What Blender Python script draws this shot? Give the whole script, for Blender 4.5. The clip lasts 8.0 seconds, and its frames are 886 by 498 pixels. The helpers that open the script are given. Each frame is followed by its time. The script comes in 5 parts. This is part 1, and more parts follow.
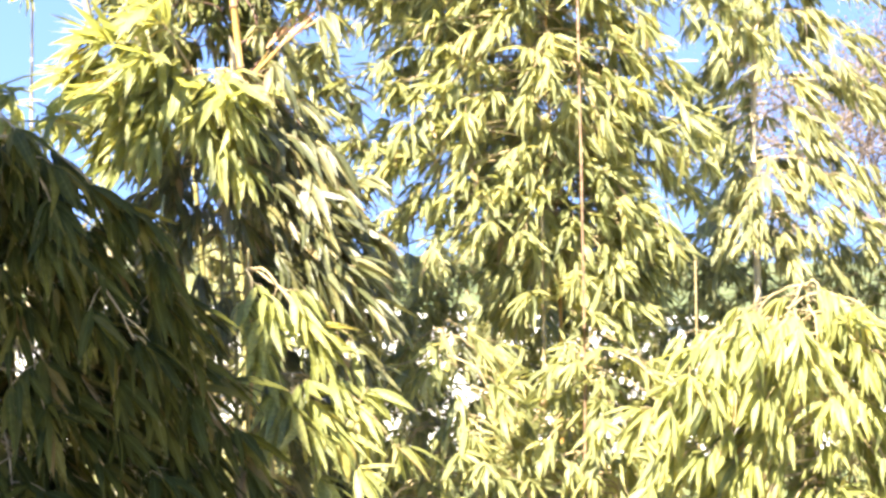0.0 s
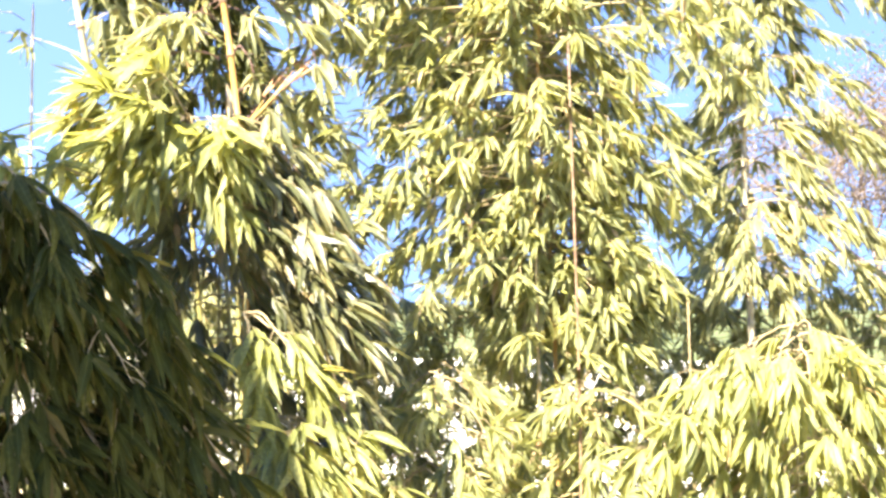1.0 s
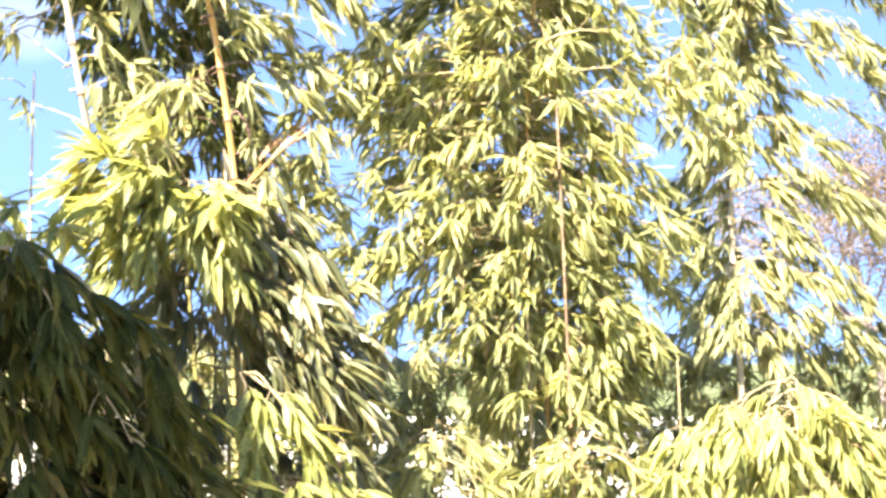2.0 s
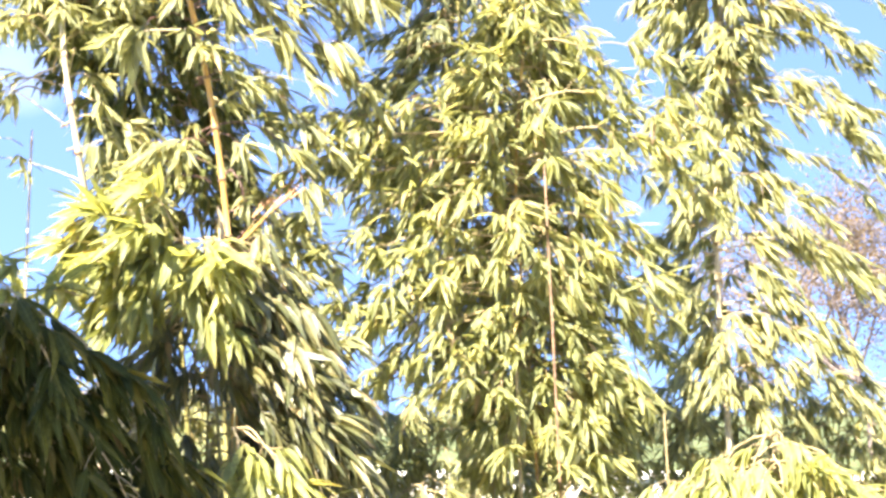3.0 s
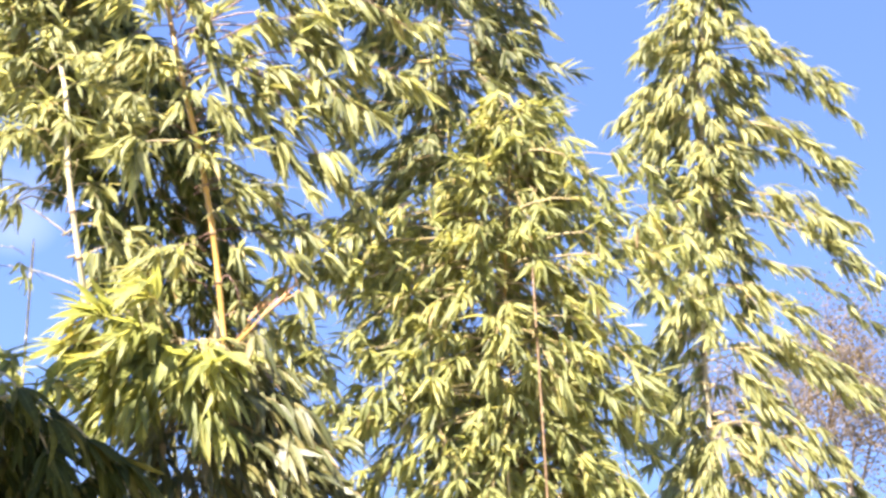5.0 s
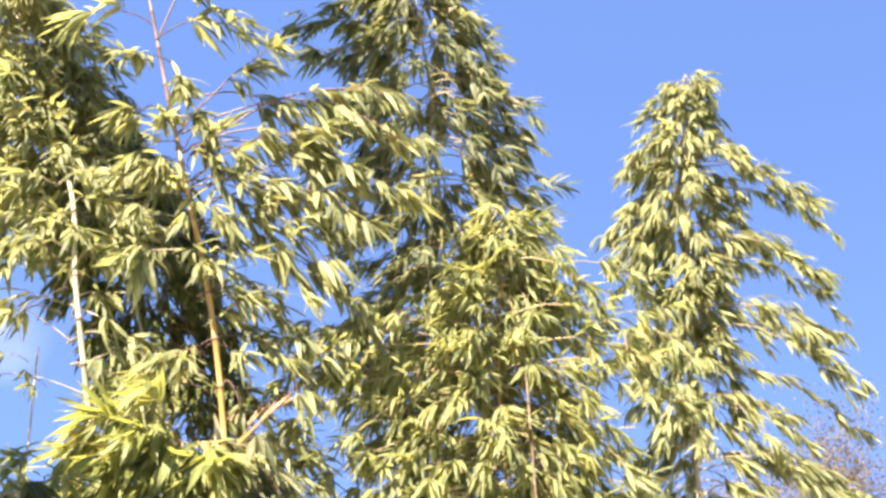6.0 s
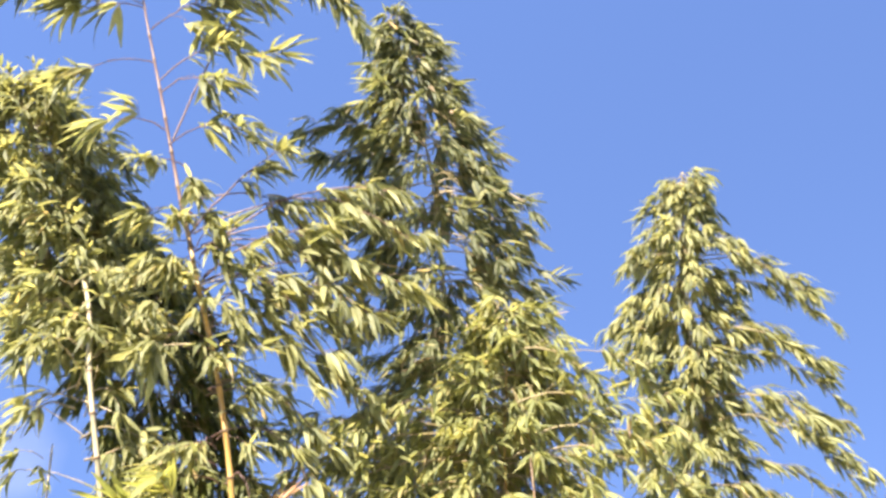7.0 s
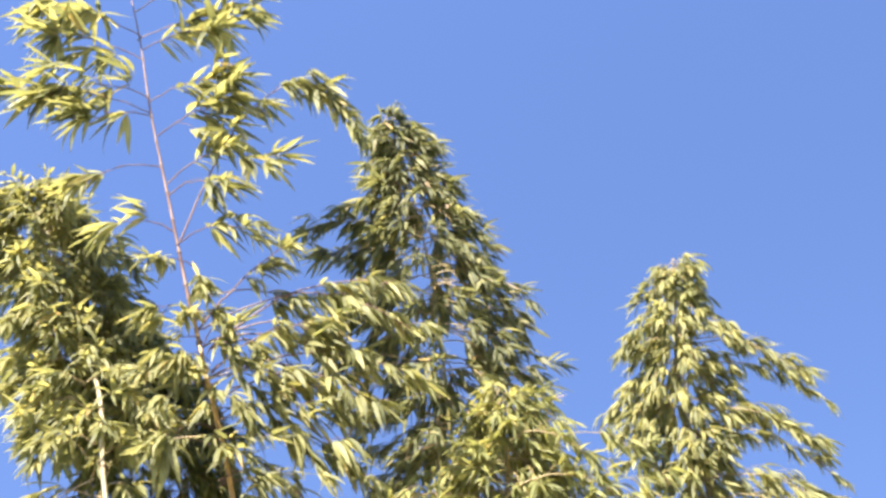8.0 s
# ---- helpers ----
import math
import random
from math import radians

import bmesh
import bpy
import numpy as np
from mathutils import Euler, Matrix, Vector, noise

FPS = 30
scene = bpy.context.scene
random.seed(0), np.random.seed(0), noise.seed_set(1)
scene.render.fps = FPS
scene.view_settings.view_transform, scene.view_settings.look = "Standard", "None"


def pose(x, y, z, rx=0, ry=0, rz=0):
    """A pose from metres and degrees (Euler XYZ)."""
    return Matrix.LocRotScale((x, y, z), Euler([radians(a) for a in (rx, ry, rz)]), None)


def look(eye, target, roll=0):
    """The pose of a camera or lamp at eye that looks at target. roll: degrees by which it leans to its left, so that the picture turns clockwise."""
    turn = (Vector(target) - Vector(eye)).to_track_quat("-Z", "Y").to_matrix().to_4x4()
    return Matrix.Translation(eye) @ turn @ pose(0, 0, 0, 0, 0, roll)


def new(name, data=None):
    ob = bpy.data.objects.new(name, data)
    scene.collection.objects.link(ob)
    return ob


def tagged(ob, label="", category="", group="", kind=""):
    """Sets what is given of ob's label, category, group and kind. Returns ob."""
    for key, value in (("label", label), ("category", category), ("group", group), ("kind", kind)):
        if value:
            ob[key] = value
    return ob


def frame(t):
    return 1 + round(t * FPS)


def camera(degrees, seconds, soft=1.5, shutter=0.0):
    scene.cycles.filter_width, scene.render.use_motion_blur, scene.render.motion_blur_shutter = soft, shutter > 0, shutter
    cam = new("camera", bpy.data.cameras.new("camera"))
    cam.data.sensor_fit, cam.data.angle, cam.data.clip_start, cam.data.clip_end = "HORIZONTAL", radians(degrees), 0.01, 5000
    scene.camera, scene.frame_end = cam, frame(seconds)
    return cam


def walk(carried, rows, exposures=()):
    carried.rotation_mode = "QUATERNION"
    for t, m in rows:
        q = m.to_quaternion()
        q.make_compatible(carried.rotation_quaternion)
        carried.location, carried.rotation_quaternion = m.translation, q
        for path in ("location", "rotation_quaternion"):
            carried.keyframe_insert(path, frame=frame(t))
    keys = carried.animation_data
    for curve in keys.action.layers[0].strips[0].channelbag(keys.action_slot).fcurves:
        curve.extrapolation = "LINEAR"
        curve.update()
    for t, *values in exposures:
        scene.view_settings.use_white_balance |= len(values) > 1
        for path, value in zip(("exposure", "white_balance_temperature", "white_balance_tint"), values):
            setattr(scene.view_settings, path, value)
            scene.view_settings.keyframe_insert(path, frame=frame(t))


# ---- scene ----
# ---------------------------------------------------------------- camera
cam = camera(42.0, 8.0, soft=3.0)
ROWS = [  # seconds, place, pitch, roll, yaw
    (0.0, 0.004, 0.226, 1.651, 90.30, -1.11, 1.39),
    (0.5, 0.006, 0.206, 1.643, 91.53, -0.76, 1.49),
    (1.0, 0.008, 0.188, 1.634, 92.71, -0.69, 1.19),
    (2.5, 0.002, 0.079, 1.644, 96.91, -0.21, 0.62),
    (3.0, 0.003, 0.047, 1.645, 98.14, -0.21, 0.28),
    (3.5, -0.000, 0.017, 1.647, 99.30, 0.03, -0.06),
    (4.0, 0.000, 0.000, 1.650, 100.00, 0.00, 0.00),
    (5.5, 0.010, -0.066, 1.426, 108.23, 0.47, -0.18),
    (6.0, -0.018, -0.130, 1.391, 111.26, 0.66, -0.47),
    (6.5, -0.011, -0.177, 1.336, 114.20, 0.93, -0.11),
    (7.0, 0.012, -0.221, 1.275, 116.72, 1.36, 0.48),
    (7.5, 0.020, -0.280, 1.222, 118.76, 1.84, 0.98),
    (8.0, 0.008, -0.366, 1.160, 121.57, 2.88, 1.22),
]
EXPOSURES = [(t, stops, 6500, 13) for t, stops in ((0.0, 3.14), (1.2, 3.24), (2.5, 3.24), (3.5, 3.02), (4.2, 2.80), (5.5, 2.62), (6.5, 2.40), (7.2, 2.28), (8.0, 2.26))]
walk(cam, [(t, pose(*place)) for t, *place in ROWS], EXPOSURES)

# ---------------------------------------------------------------- sky and sun
SUN_AZ, SUN_EL = -147.0, 50.0      # degrees right of the view's start, degrees up
to_sun = Vector((math.sin(radians(SUN_AZ)) * math.cos(radians(SUN_EL)),
                 math.cos(radians(SUN_AZ)) * math.cos(radians(SUN_EL)), math.sin(radians(SUN_EL))))
world = bpy.data.worlds.new("sky")
scene.world = world
world.use_nodes = True
wn, wl = world.node_tree.nodes, world.node_tree.links
wn.clear()
sky = wn.new("ShaderNodeTexSky")
sky.sky_type = "NISHITA"
sky.sun_disc = False
sky.sun_elevation = radians(SUN_EL)
sky.sun_rotation = radians(SUN_AZ)
sky.air_density, sky.dust_density, sky.ozone_density = 1.7, 0.05, 6.0
sky.altitude = 1500.0
w_coord = wn.new("ShaderNodeTexCoord")
w_lift = wn.new("ShaderNodeMapping")          # clear dry air: the blue reaches far down, with little haze
w_lift.inputs["Location"].default_value, w_lift.inputs["Scale"].default_value = (0, 0, 0.38), (1, 1, 0.75)
wl.new(w_coord.outputs["Generated"], w_lift.inputs["Vector"])
wl.new(w_lift.outputs["Vector"], sky.inputs["Vector"])
w_noise = wn.new("ShaderNodeTexNoise")
w_noise.inputs["Scale"].default_value = 9.0
w_noise.inputs["Detail"].default_value = 6.0
w_dot = wn.new("ShaderNodeVectorMath")
w_dot.operation = "DOT_PRODUCT"
w_dot.inputs[1].default_value = Vector((-0.385, 1.0, 0.311)).normalized()
w_near = wn.new("ShaderNodeMapRange")
w_near.inputs["From Min"].default_value, w_near.inputs["From Max"].default_value = 0.9984, 1.0
w_mul = wn.new("ShaderNodeMath")
w_mul.operation = "MULTIPLY"
w_ramp = wn.new("ShaderNodeMapRange")
w_ramp.inputs["From Min"].default_value, w_ramp.inputs["From Max"].default_value = 0.20, 0.48
w_ramp.inputs["To Max"].default_value = 0.2
w_mix = wn.new("ShaderNodeMix")
w_mix.data_type = "RGBA"
w_mix.inputs["B"].default_value = (5.0, 5.3, 6.4, 1)
w_bg = wn.new("ShaderNodeBackground")
w_bg.inputs["Strength"].default_value = 0.051
w_out = wn.new("ShaderNodeOutputWorld")
wl.new(w_coord.outputs["Generated"], w_noise.inputs["Vector"])
wl.new(w_coord.outputs["Generated"], w_dot.inputs[0])
wl.new(w_dot.outputs["Value"], w_near.inputs["Value"])
wl.new(w_near.outputs["Result"], w_mul.inputs[0])
wl.new(w_noise.outputs["Fac"], w_mul.inputs[1])
wl.new(w_mul.outputs["Value"], w_ramp.inputs["Value"])
wl.new(w_ramp.outputs["Result"], w_mix.inputs["Factor"])
w_tint = wn.new("ShaderNodeMix")
w_tint.data_type, w_tint.blend_type = "RGBA", "MULTIPLY"
w_tint.inputs["Factor"].default_value = 1.0
w_tint.inputs["B"].default_value = (1.02, 0.965, 1.14, 1)
wl.new(sky.outputs["Color"], w_tint.inputs["A"])
wl.new(w_tint.outputs["Result"], w_mix.inputs["A"])
wl.new(w_mix.outputs["Result"], w_bg.inputs["Color"])
wl.new(w_bg.outputs["Background"], w_out.inputs["Surface"])

sun_data = bpy.data.lights.new("sun", "SUN")
sun_data.energy, sun_data.angle, sun_data.color = 4.6, radians(0.5), (1.0, 0.93, 0.80)
sun = new("sun", sun_data)
sun.matrix_world = look(to_sun * 30, (0, 0, 0))


# ---------------------------------------------------------------- materials
def nodes_of(name):
    m = bpy.data.materials.new(name)
    m.use_nodes = True
    n, l = m.node_tree.nodes, m.node_tree.links
    n.clear()
    return m, n, l


def ramp(n, stops):
    r = n.new("ShaderNodeValToRGB")
    e = r.color_ramp.elements
    while len(e) < len(stops):
        e.new(0.5)
    for el, (p, c) in zip(e, stops):
        el.position, el.color = p, (*c, 1)
    return r


def leaf_material(name, stops, translucent=0.52, rough=0.5, gloss=0.5, midrib=0.4):
    """Bamboo leaf: a tone of its own for every leaf, parallel veins, a paler midrib, light shining through."""
    m, n, l = nodes_of(name)
    info = n.new("ShaderNodeObjectInfo")
    geo = n.new("ShaderNodeNewGeometry")
    add = n.new("ShaderNodeMath")
    frac = n.new("ShaderNodeMath")
    frac.operation = "FRACT"
    l.new(info.outputs["Random"], add.inputs[0])
    l.new(geo.outputs["Random Per Island"], add.inputs[1])
    l.new(add.outputs[0], frac.inputs[0])
    tone = ramp(n, stops)
    l.new(frac.outputs[0], tone.inputs["Fac"])
    uv = n.new("ShaderNodeUVMap")
    sep = n.new("ShaderNodeSeparateXYZ")
    l.new(uv.outputs["UV"], sep.inputs[0])
    # midrib
    off = n.new("ShaderNodeMath")
    off.operation = "SUBTRACT"
    off.inputs[1].default_value = 0.5
    ab = n.new("ShaderNodeMath")
    ab.operation = "ABSOLUTE"
    rib = n.new("ShaderNodeMapRange")
    rib.inputs["From Min"].default_value, rib.inputs["From Max"].default_value = 0.02, 0.09
    rib.inputs["To Min"].default_value, rib.inputs["To Max"].default_value = midrib, 0.0
    l.new(sep.outputs["X"], off.inputs[0])
    l.new(off.outputs[0], ab.inputs[0])
    l.new(ab.outputs[0], rib.inputs["Value"])
    ribmix = n.new("ShaderNodeMix")
    ribmix.data_type = "RGBA"
    ribmix.inputs["B"].default_value = (0.30, 0.33, 0.12, 1)
    l.new(rib.outputs["Result"], ribmix.inputs["Factor"])
    l.new(tone.outputs["Color"], ribmix.inputs["A"])
    # blotches along the blade, dry tips
    tex = n.new("ShaderNodeTexCoord")
    blot = n.new("ShaderNodeTexNoise")
    blot.inputs["Scale"].default_value = 14.0
    blot.inputs["Detail"].default_value = 4.0
    l.new(tex.outputs["Object"], blot.inputs["Vector"])
    val = n.new("ShaderNodeMapRange")
    val.inputs["From Min"].default_value, val.inputs["From Max"].default_value = 0.3, 0.7
    val.inputs["To Min"].default_value, val.inputs["To Max"].default_value = 0.72, 1.25
    l.new(blot.outputs["Fac"], val.inputs["Value"])
    hsv = n.new("ShaderNodeHueSaturation")
    l.new(val.outputs["Result"], hsv.inputs["Value"])
    l.new(ribmix.outputs["Result"], hsv.inputs["Color"])
    tip = n.new("ShaderNodeMapRange")
    tip.inputs["From Min"].default_value, tip.inputs["From Max"].default_value = 0.90, 1.0
    tip.inputs["To Max"].default_value = 0.55
    l.new(sep.outputs["Y"], tip.inputs["Value"])
    tipmix = n.new("ShaderNodeMix")
    tipmix.data_type = "RGBA"
    tipmix.inputs["B"].default_value = (0.36, 0.27, 0.12, 1)
    l.new(tip.outputs["Result"], tipmix.inputs["Factor"])
    l.new(hsv.outputs["Color"], tipmix.inputs["A"])
    # veins
    vein = n.new("ShaderNodeMath")
    vein.operation = "MULTIPLY"
    vein.inputs[1].default_value = 60.0
    sine = n.new("ShaderNodeMath")
    sine.operation = "SINE"
    l.new(sep.outputs["X"], vein.inputs[0])
    l.new(vein.outputs[0], sine.inputs[0])
    bump = n.new("ShaderNodeBump")
    bump.inputs["Strength"].default_value = 0.25
    bump.inputs["Distance"].default_value = 0.0006
    l.new(sine.outputs[0], bump.inputs["Height"])
    p = n.new("ShaderNodeBsdfPrincipled")
    p.inputs["Roughness"].default_value = rough
    p.inputs["Specular IOR Level"].default_value = gloss
    l.new(tipmix.outputs["Result"], p.inputs["Base Color"])
    l.new(bump.outputs["Normal"], p.inputs["Normal"])
    tr = n.new("ShaderNodeBsdfTranslucent")
    warm = n.new("ShaderNodeMix")
    warm.data_type = "RGBA"
    warm.blend_type = "MULTIPLY"
    warm.inputs["Factor"].default_value = 1.0
    warm.inputs["B"].default_value = (1.22, 1.15, 0.8, 1)
    l.new(tipmix.outputs["Result"], warm.inputs["A"])
    l.new(warm.outputs["Result"], tr.inputs["Color"])
    mix = n.new("ShaderNodeMixShader")
    mix.inputs["Fac"].default_value = translucent
    out = n.new("ShaderNodeOutputMaterial")
    l.new(p.outputs["BSDF"], mix.inputs[1])
    l.new(tr.outputs["BSDF"], mix.inputs[2])
    l.new(mix.outputs["Shader"], out.inputs["Surface"])
    return m


def surface(name, stops, scale=8.0, rough=0.7, bump=0.3, stretch=(1, 1, 1), spec=0.4, fine=60.0, dist=0.004):
    """Noise at two scales through a colour ramp, with fine relief."""
    m, n, l = nodes_of(name)
    tex = n.new("ShaderNodeTexCoord")
    mp = n.new("ShaderNodeMapping")
    mp.inputs["Scale"].default_value = stretch
    l.new(tex.outputs["Object"], mp.inputs["Vector"])
    a = n.new("ShaderNodeTexNoise")
    a.inputs["Scale"].default_value, a.inputs["Detail"].default_value = scale, 5.0
    b = n.new("ShaderNodeTexNoise")
    b.inputs["Scale"].default_value, b.inputs["Detail"].default_value = fine, 3.0
    l.new(mp.outputs["Vector"], a.inputs["Vector"])
    l.new(mp.outputs["Vector"], b.inputs["Vector"])
    mix = n.new("ShaderNodeMix")
    mix.inputs["Factor"].default_value = 0.4
    l.new(a.outputs["Fac"], mix.inputs["A"])
    l.new(b.outputs["Fac"], mix.inputs["B"])
    tone = ramp(n, stops)
    l.new(mix.outputs["Result"], tone.inputs["Fac"])
    bp = n.new("ShaderNodeBump")
    bp.inputs["Strength"].default_value, bp.inputs["Distance"].default_value = bump, dist
    l.new(b.outputs["Fac"], bp.inputs["Height"])
    p = n.new("ShaderNodeBsdfPrincipled")
    p.inputs["Roughness"].default_value = rough
    p.inputs["Specular IOR Level"].default_value = spec
    l.new(tone.outputs["Color"], p.inputs["Base Color"])
    l.new(bp.outputs["Normal"], p.inputs["Normal"])
    out = n.new("ShaderNodeOutputMaterial")
    l.new(p.outputs["BSDF"], out.inputs["Surface"])
    return m


GREEN = ((0.0, (0.151, 0.163, 0.072)), (0.35, (0.254, 0.259, 0.112)), (0.7, (0.355, 0.349, 0.151)),
         (0.93, (0.443, 0.420, 0.172)), (0.985, (0.494, 0.440, 0.166)), (1.0, (0.482, 0.346, 0.166)))
YELLOW = ((0.0, (0.161, 0.180, 0.055)), (0.35, (0.258, 0.271, 0.079)), (0.7, (0.344, 0.348, 0.099)),
          (0.93, (0.419, 0.403, 0.112)), (0.985, (0.459, 0.393, 0.118)), (1.0, (0.439, 0.305, 0.146)))
PALE = ((0.0, (0.166, 0.184, 0.074)), (0.35, (0.266, 0.276, 0.104)), (0.7, (0.355, 0.355, 0.128)),
          (0.93, (0.433, 0.410, 0.147)), (0.985, (0.475, 0.401, 0.155)), (1.0, (0.453, 0.311, 0.191)))
# leaves of shaded_bamboo: the shade is put into the colour
SHADED = ((0.0, (0.032, 0.037, 0.006)), (0.4, (0.052, 0.055, 0.009)), (0.8, (0.076, 0.074, 0.012)),
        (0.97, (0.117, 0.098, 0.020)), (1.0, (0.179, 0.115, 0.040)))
# column behind the canes: palette darkened to carry its shade
SHADED_BACK = ((0.0, (0.075, 0.087, 0.022)), (0.4, (0.122, 0.133, 0.030)), (0.8, (0.177, 0.175, 0.041)),
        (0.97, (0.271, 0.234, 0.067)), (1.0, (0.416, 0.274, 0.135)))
leaf_green = leaf_material("leaf_green", GREEN)
leaf_yellow = leaf_material("leaf_yellow", YELLOW)
leaf_pale = leaf_material("leaf_pale", PALE)
leaf_shaded = leaf_material("leaf_shaded", SHADED, translucent=0.3, rough=0.6, gloss=0.12, midrib=0.12)
leaf_shaded_back = leaf_material("leaf_shaded_back", SHADED_BACK, translucent=0.3, rough=0.5, gloss=0.4, midrib=0.2)
OLIVE = ((0.0, (0.110, 0.123, 0.060)), (0.4, (0.177, 0.190, 0.090)), (0.8, (0.269, 0.268, 0.124)), (0.97, (0.393, 0.366, 0.167)), (1.0, (0.445, 0.315, 0.223)))
leaf_olive = leaf_material("leaf_olive", OLIVE)
# glossy leaves of the weeping sprays, coloured darker to stand for shade
SHADED_GLOSS = ((0.0, (0.073, 0.081, 0.033)), (0.4, (0.119, 0.123, 0.045)), (0.8, (0.176, 0.163, 0.060)), (0.97, (0.261, 0.218, 0.081)), (1.0, (0.338, 0.225, 0.121)))
leaf_shaded_gloss = leaf_material("leaf_shaded_gloss", SHADED_GLOSS, translucent=0.42, rough=0.42, gloss=0.9)
leaf_brown = leaf_material("leaf_brown", ((0.0, (0.14, 0.09, 0.05)), (0.5, (0.20, 0.135, 0.08)), (1.0, (0.27, 0.19, 0.115))))
culm_pale = surface("culm_pale", ((0.3, (0.285, 0.229, 0.124)), (0.5, (0.384, 0.329, 0.205)), (0.7, (0.446, 0.409, 0.298))), 9, 0.42, 0.12, (1, 1, 0.15))
culm_gold = surface("culm_gold", ((0.3, (0.30, 0.16, 0.045)), (0.5, (0.42, 0.25, 0.07)), (0.7, (0.50, 0.35, 0.12))), 9, 0.38, 0.12, (1, 1, 0.15))
culm_green = surface("culm_green", ((0.3, (0.14, 0.14, 0.04)), (0.5, (0.24, 0.21, 0.07)), (0.7, (0.35, 0.29, 0.12))), 9, 0.4, 0.12, (1, 1, 0.15))
culm_purple = surface("culm_purple", ((0.3, (0.10, 0.055, 0.045)), (0.5, (0.16, 0.09, 0.065)), (0.7, (0.24, 0.15, 0.10))), 9, 0.45, 0.12, (1, 1, 0.15))
joint_dark = surface("joint_dark", ((0.3, (0.10, 0.06, 0.03)), (0.5, (0.18, 0.11, 0.06)), (0.7, (0.27, 0.18, 0.10))), 30, 0.6, 0.3)
twig_tan = surface("twig_tan", ((0.3, (0.20, 0.15, 0.07)), (0.5, (0.30, 0.23, 0.11)), (0.7, (0.40, 0.32, 0.17))), 20, 0.55, 0.2)
sheath_straw = surface("sheath_straw", ((0.3, (0.40, 0.30, 0.16)), (0.5, (0.54, 0.42, 0.25)), (0.7, (0.66, 0.56, 0.38))), 20, 0.65, 0.3, (1, 1, 0.2))
sheath_rust = surface("sheath_rust", ((0.3, (0.30, 0.14, 0.06)), (0.5, (0.42, 0.22, 0.10)), (0.7, (0.54, 0.34, 0.18))), 20, 0.65, 0.3, (1, 1, 0.2))
bark_grey = surface("bark_grey", ((0.3, (0.10, 0.08, 0.07)), (0.5, (0.16, 0.125, 0.11)), (0.7, (0.22, 0.18, 0.16))), 12, 0.85, 0.6)
lawn = surface("lawn", ((0.25, (0.045, 0.060, 0.018)), (0.5, (0.075, 0.095, 0.025)), (0.75, (0.14, 0.13, 0.05))), 1.3, 0.9, 0.8, fine=40.0, dist=0.02)
# kept pale so that it throws sunlight up into the leaves
gravel = surface("gravel", ((0.3, (0.48, 0.45, 0.39)), (0.5, (0.58, 0.55, 0.48)), (0.7, (0.66, 0.63, 0.57))), 2.5, 0.9, 0.8, fine=70.0, dist=0.01)
soil = surface("soil", ((0.3, (0.05, 0.035, 0.022)), (0.5, (0.09, 0.065, 0.04)), (0.7, (0.16, 0.12, 0.07))), 5, 0.95, 0.9, fine=50.0, dist=0.02)
glare_white = surface("glare_white", ((0.3, (0.66, 0.63, 0.57)), (0.5, (0.76, 0.74, 0.69)), (0.7, (0.82, 0.80, 0.76))), 1.5, 0.85, 0.3, fine=90.0)
shade_timber = surface("shade_timber", ((0.3, (0.05, 0.035, 0.022)), (0.5, (0.09, 0.06, 0.035)), (0.7, (0.14, 0.10, 0.06))), 3, 0.8, 0.4, (1, 1, 0.1))


# ---------------------------------------------------------------- mesh helpers
def mesh_object(name, verts, faces, material, parent=None, uvs=None, smooth=True):
    me = bpy.data.meshes.new(name)
    me.from_pydata([tuple(v) for v in verts] if not isinstance(verts, np.ndarray) else verts.tolist(), [], faces)
    if smooth:
        me.polygons.foreach_set("use_smooth", [True] * len(me.polygons))
    if uvs is not None:
        layer = me.uv_layers.new(name="UVMap")
        idx = np.empty(len(me.loops), dtype=np.int32)
        me.loops.foreach_get("vertex_index", idx)
        layer.data.foreach_set("uv", np.asarray(uvs, dtype=np.float32)[idx].ravel())
    me.materials.append(material)
    me.update()
    ob = new(name, me)
    if parent is not None:
        ob.parent = parent
        ob.matrix_parent_inverse = Matrix.Translation(-Vector(parent.location))
    return ob


def box(name, size, at, material, parent=None, bevel=0.01):
    bm = bmesh.new()
    bmesh.ops.create_cube(bm, size=1.0, matrix=Matrix.Translation(at) @ Matrix.Diagonal((*size, 1)))
    bmesh.ops.bevel(bm, geom=bm.edges[:], offset=bevel, segments=2, affect="EDGES")
    me = bpy.data.meshes.new(name)
    bm.to_mesh(me)
    bm.free()
    me.materials.append(material)
    ob = new(name, me)
    if parent is not None:
        ob.parent = parent
        ob.matrix_parent_inverse = Matrix.Translation(-Vector(parent.location))
    return ob


def spline(points, n):
    """n points along a smooth curve through the given ones, evenly spaced by chord length."""
    P = np.array(points, dtype=float)
    t = np.concatenate([[0], np.cumsum(np.linalg.norm(np.diff(P, axis=0), axis=1))])
    if len(P) == 2:
        M = np.repeat((P[1:] - P[:1]) / t[1], 2, axis=0)
    else:
        M = np.gradient(P, t, axis=0)
    out = []
    for s in np.linspace(0, t[-1], n):
        i = min(int(np.searchsorted(t, s, "right")) - 1, len(P) - 2)
        h = t[i + 1] - t[i]
        u = (s - t[i]) / h
        out.append((2 * u ** 3 - 3 * u * u + 1) * P[i] + (u ** 3 - 2 * u * u + u) * h * M[i] + (3 * u * u - 2 * u ** 3) * P[i + 1] + (u ** 3 - u * u) * h * M[i + 1])
    return np.array(out)


